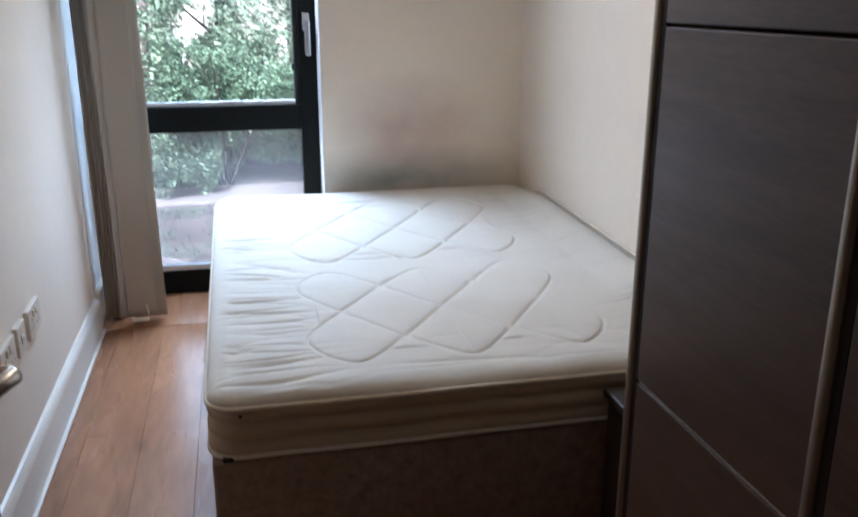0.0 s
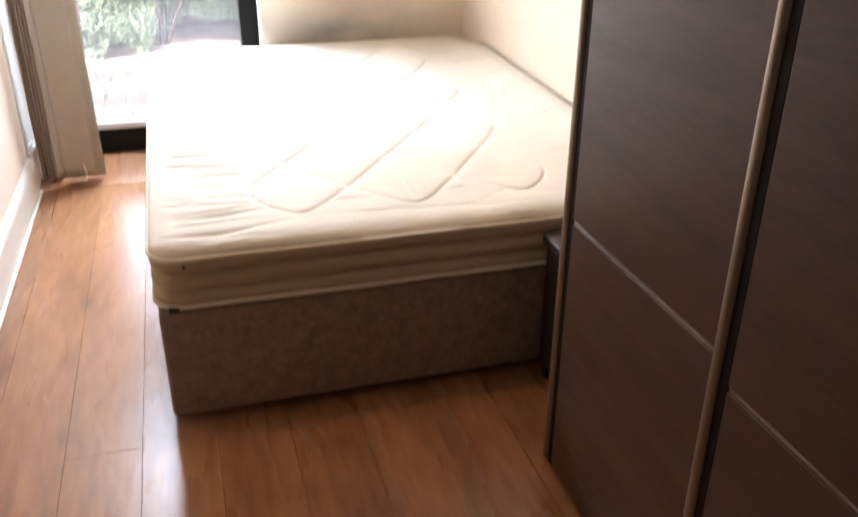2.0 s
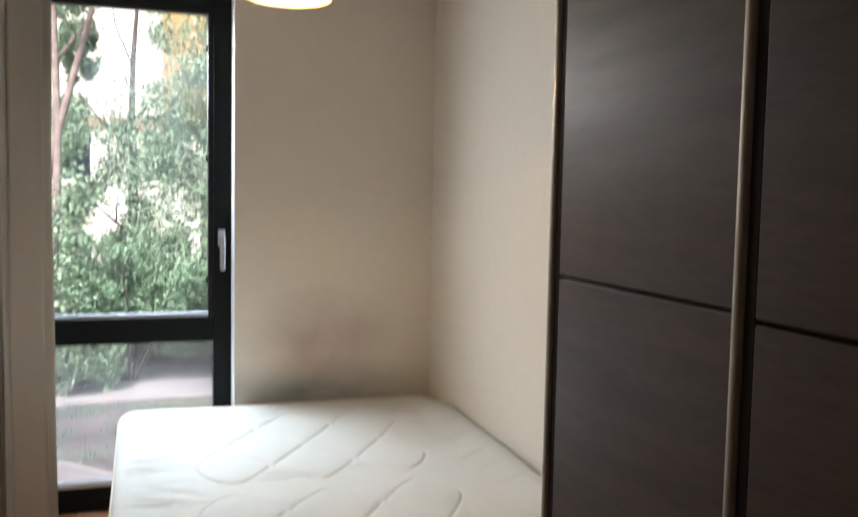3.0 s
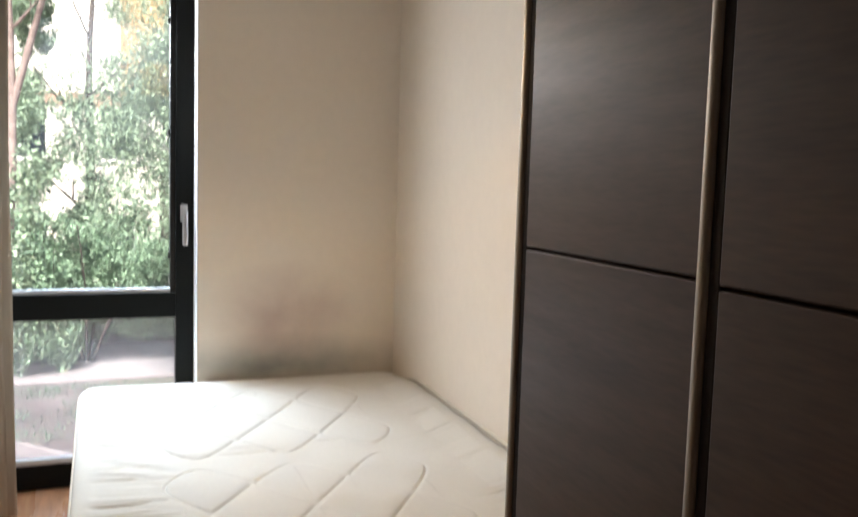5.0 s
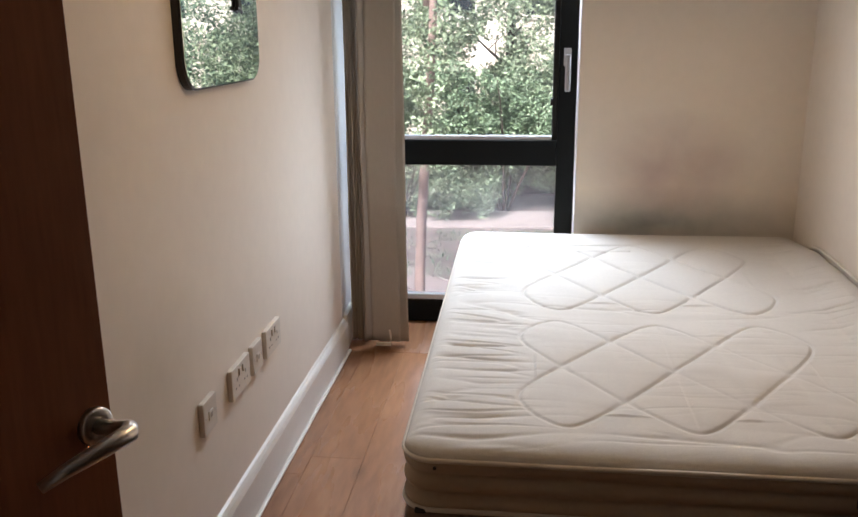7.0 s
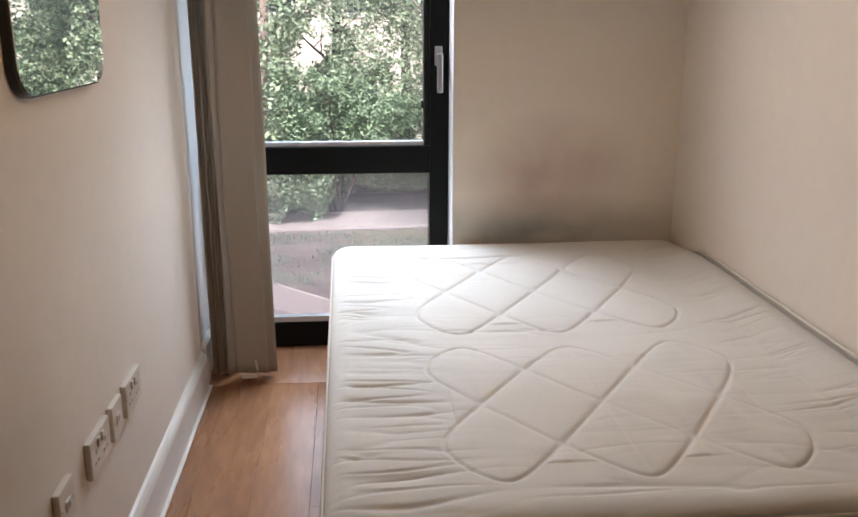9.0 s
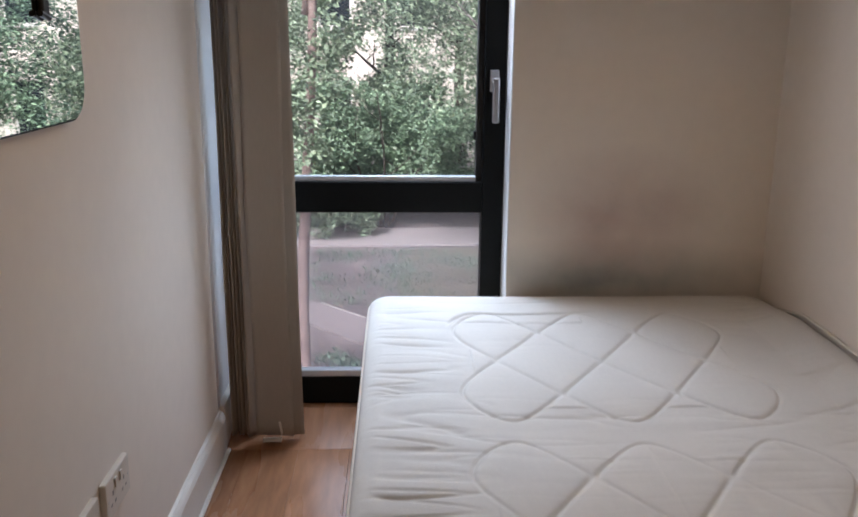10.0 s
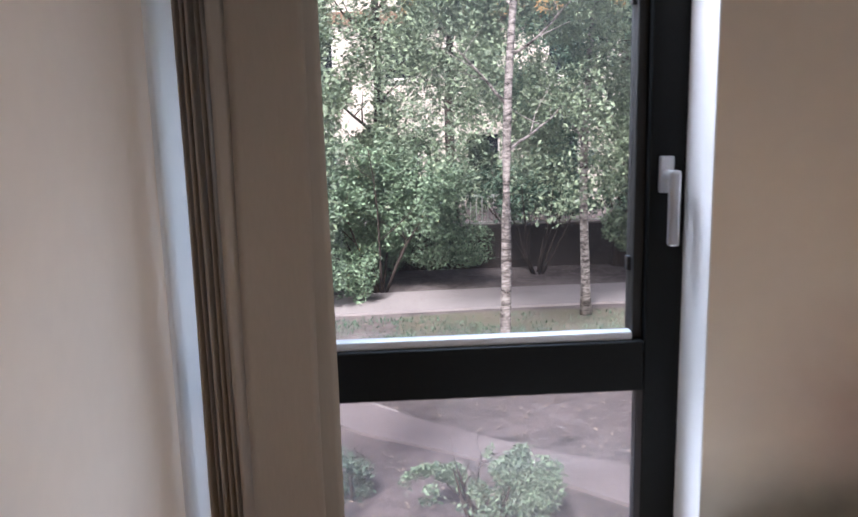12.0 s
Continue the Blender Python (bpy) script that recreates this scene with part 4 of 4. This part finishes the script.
tree("broadleaf_tree", (2.2, 25.5, G), 10.5, 0.17, (0.1, 0.1), around(2.1, 25.3, 3.6, 1.9, 1.4, 3.0, 12, 29) + around(3.7, 24.9, -0.2, 1.5, 1.1, 2.3, 15, 30), 36000, 0.12, LEAF_G, DARKBARK, "tall pale green tree close to the house", 8, 0.3, 9, 1.8, 0.3, 0.6)
bush("shrub", 0.20, 18.9, G, 3.7, 2.1, 3.6, 46000, 0.098, LEAF, "dense green shrub beside the path", 21)
bush("shrub", 3.6, 20.2, G, 3.4, 0.8, 2.9, 8000, 0.13, LEAF_D, "multi-stemmed dark shrub by the railing", 22, 0.62)
bush("shrub", 5.9, 19.6, G, 2.2, 1.2, 2.4, 4500, 0.15, LEAF_B, "loose green shrub behind the path", 23)
bush("shrub", 1.12, 9.6, G, 1.15, 0.9, 0.74, 9500, 0.062, LEAF, "low grey-green shrub below the window", 24)
bush("shrub", -0.20, 10.3, G, 0.5, 0.45, 0.50, 750, 0.065, LEAF_D, "small dark shrub by the footpath", 25)
bush("shrub", -2.0, 18.0, G, 2.2, 1.4, 1.6, 3000, 0.12, LEAF_G, "pale shrub beside the path", 26)

# low garden wall with a railing
tagged(part("garden_wall", box(-12, 22, 20.9, 21.15, G, G + 0.95, 0.01), DARKWALL), "low dark garden wall before the house", "wall", kind="structure")
rail = root("railing", 5, 21.03, G + 0.95, "white metal railing on the garden wall", "railing")
part("top_rail", box(-12, 22, 21.0, 21.05, G + 1.60, G + 1.65), RAIL, rail)
part("bottom_rail", box(-12, 22, 21.0, 21.05, G + 1.0, G + 1.04), RAIL, rail)
bar = box(-0.011, 0.011, -0.011, 0.011, 0, 0.56)
bar_ob = part("baluster", bar, RAIL, rail)
bar_ob.location = (-1.0, 21.025, G + 1.04)
for k in range(1, 60):
    o = bar_ob.copy()
    scene.collection.objects.link(o)
    o.location = (-1.0 + 0.13 * k, 21.025, G + 1.04)

# fallen leaves and litter on the soil
rng = random.Random(77)
vv, ff = [], []
for _ in range(5000):
    x, y = rng.uniform(-4, 9), rng.uniform(8, 17)
    if abs(y - (12.2 - 0.85 * x)) < 0.6 and rng.random() < 0.93:
        continue
    c, s_, a_ = Vector((x, y, G + 0.025 + rng.uniform(0, 0.03))), rng.uniform(0.02, 0.06), rng.uniform(0, 6.3)
    k = len(vv)
    q = Euler((rng.uniform(-0.4, 0.4), rng.uniform(-0.4, 0.4), a_)).to_matrix()
    vv += [c + q @ (Vector(v) * s_) for v in ((0, -0.6, 0), (0.4, 0, 0.1), (0, 0.6, 0), (-0.4, 0, 0.1))]
    ff.append((k, k + 1, k + 2, k + 3))


def ground_leaves(name, count, x0, x1, y0, y1, low, high, tall, material, label, category, seed):
    """Low growth over the soil: short blades and leaves, thick in patches."""
    rng = random.Random(seed)
    vv, ff = [], []
    while len(ff) < count:
        x, y = rng.uniform(x0, x1), rng.uniform(y0, y1)
        if noise.noise(Vector((x * 1.1, y * 1.1, seed))) + 0.25 * rng.gauss(0, 1) < 0.05:
            continue
        c, s_ = Vector((x, y, G + 0.02 + rng.random() * tall)), rng.uniform(low, high)
        q = Euler((rng.uniform(0.1, 1.5), 0, rng.uniform(0, 6.3))).to_matrix()
        k = len(vv)
        vv += [c + q @ (Vector(v) * s_) for v in ((0, -0.5, 0), (0.16, 0, 0.04), (0, 0.7, 0), (-0.16, 0, 0.04))]
        ff.append((k, k + 1, k + 2, k + 3))
    return tagged(part(name, (vv, [], ff), material), label, category, kind="stuff")


ground_leaves("grass", 7000, 0.5, 6.5, 12.9, 16.9, 0.03, 0.08, 0.02, LEAF_D, "thin patchy grass round the birches", "grass", 31)
ground_leaves("ground_cover", 2600, -2.2, 0.75, 13.4, 16.8, 0.03, 0.08, 0.08, LEAF_D, "dark leafy ground cover beside the footpath", "plants", 32)
LITTER = leaf_mat("leaf_litter", (0.24, 0.20, 0.16), (0.13, 0.11, 0.09))
tagged(part("leaf_litter", (vv, [], ff), LITTER), "fallen leaves scattered over the soil", "leaves", kind="stuff")

# house across the garden
HY = 31.0
house = root("house", 3.0, HY, G, "cream rendered three-storey house behind the trees", "house")
cols_ = [-13.25 + 2.75 * k for k in range(15)]
rows_ = [G + 0.12, G + 4.3]
WW, WHH = 1.12, 2.35
bm = bmesh.new()
edges_x = [-18] + [v for c in cols_ for v in (c, c + WW)] + [30]
for k in range(0, len(edges_x), 2):
    box(edges_x[k], edges_x[k + 1], HY, HY + 0.35, G, G + 10.8, bm=bm)
for c in cols_:
    zs = [G] + [v for z in rows_ for v in (z, z + WHH)] + [G + 10.8]
    for k in range(0, len(zs), 2):
        box(c, c + WW, HY, HY + 0.35, zs[k], zs[k + 1], bm=bm)
part("wall", bm, STONE, house)
part("string_course", box(-18, 30, HY - 0.08, HY - 0.002, G + 6.1, G + 6.5), BRICKRED, house, "brown band between the storeys")
part("bay", box(1.15, 9.5, HY - 0.45, HY - 0.085, G + 6.25, G + 10.2, 0.03), OCHRE, house, "ochre brick upper bay")
part("rear_wall", box(-18, 30, HY + 7, HY + 7.3, G, G + 10.8), STONE, house)
bm = bmesh.new()
vs = [bm.verts.new(p) for p in ((-18.4, HY - 0.5, G + 10.8), (30.4, HY - 0.5, G + 10.8), (30.4, HY + 4, G + 11.1), (-18.4, HY + 4, G + 11.1), (30.4, HY + 8, G + 10.8), (-18.4, HY + 8, G + 10.8))]
for f_ in ((0, 1, 2, 3), (3, 2, 4, 5), (0, 3, 5), (1, 4, 2), (0, 5, 4, 1)):
    bm.faces.new([vs[k] for k in f_])
part("roof", bm, ROOF, house, "low grey roof")
for c in cols_:
    for z in rows_:
        w_ = part("window", box(c + 0.05, c + WW - 0.05, HY + 0.22, HY + 0.24, z + 0.05, z + WHH - 0.05), FARGLASS, house, "dark window")
        bm = box(c, c + 0.06, HY + 0.18, HY + 0.26, z, z + WHH)
        box(c + WW - 0.06, c + WW, HY + 0.18, HY + 0.26, z, z + WHH, bm=bm)
        box(c + 0.06, c + WW - 0.06, HY + 0.18, HY + 0.26, z, z + 0.06, bm=bm)
        box(c + 0.06, c + WW - 0.06, HY + 0.18, HY + 0.26, z + WHH - 0.06, z + WHH, bm=bm)
        part("frame", bm, FARWHITE, w_)
        part("sill", box(c - 0.06, c + WW + 0.06, HY - 0.08, HY - 0.003, z - 0.09, z - 0.01), FARWHITE, w_)

# ---- floor, plank by plank ----
floor = tagged(part("floor", box(XW, XE, YS, YN + 0.01, -0.06, -0.012), UNDER), "orange-brown oak laminate floor", "floor", kind="structure")
PWID, PLEN = 0.1725, 1.85
rng = random.Random(5)
c0 = 0.335 - PWID * 3
k = 0
while c0 + k * PWID < XE - 0.01:
    x0, x1 = max(XW, c0 + k * PWID) + 0.0003, min(XE, c0 + (k + 1) * PWID) - 0.0003
    if x1 - x0 > 0.01:
        start = 2.016 if k == 2 else 2.016 + rng.uniform(0.15, 1.1)
        y = start - PLEN * 3
        while y < YN:
            ya, yb = max(YS, y) + 0.0003, min(YN + 0.008, y + PLEN) - 0.0003
            if yb - ya > 0.02:
                part("plank", box(x0, x1, ya, yb, -0.0119, 0.0, 0.0006, 1), PLANK, floor)
            y += PLEN
    k += 1
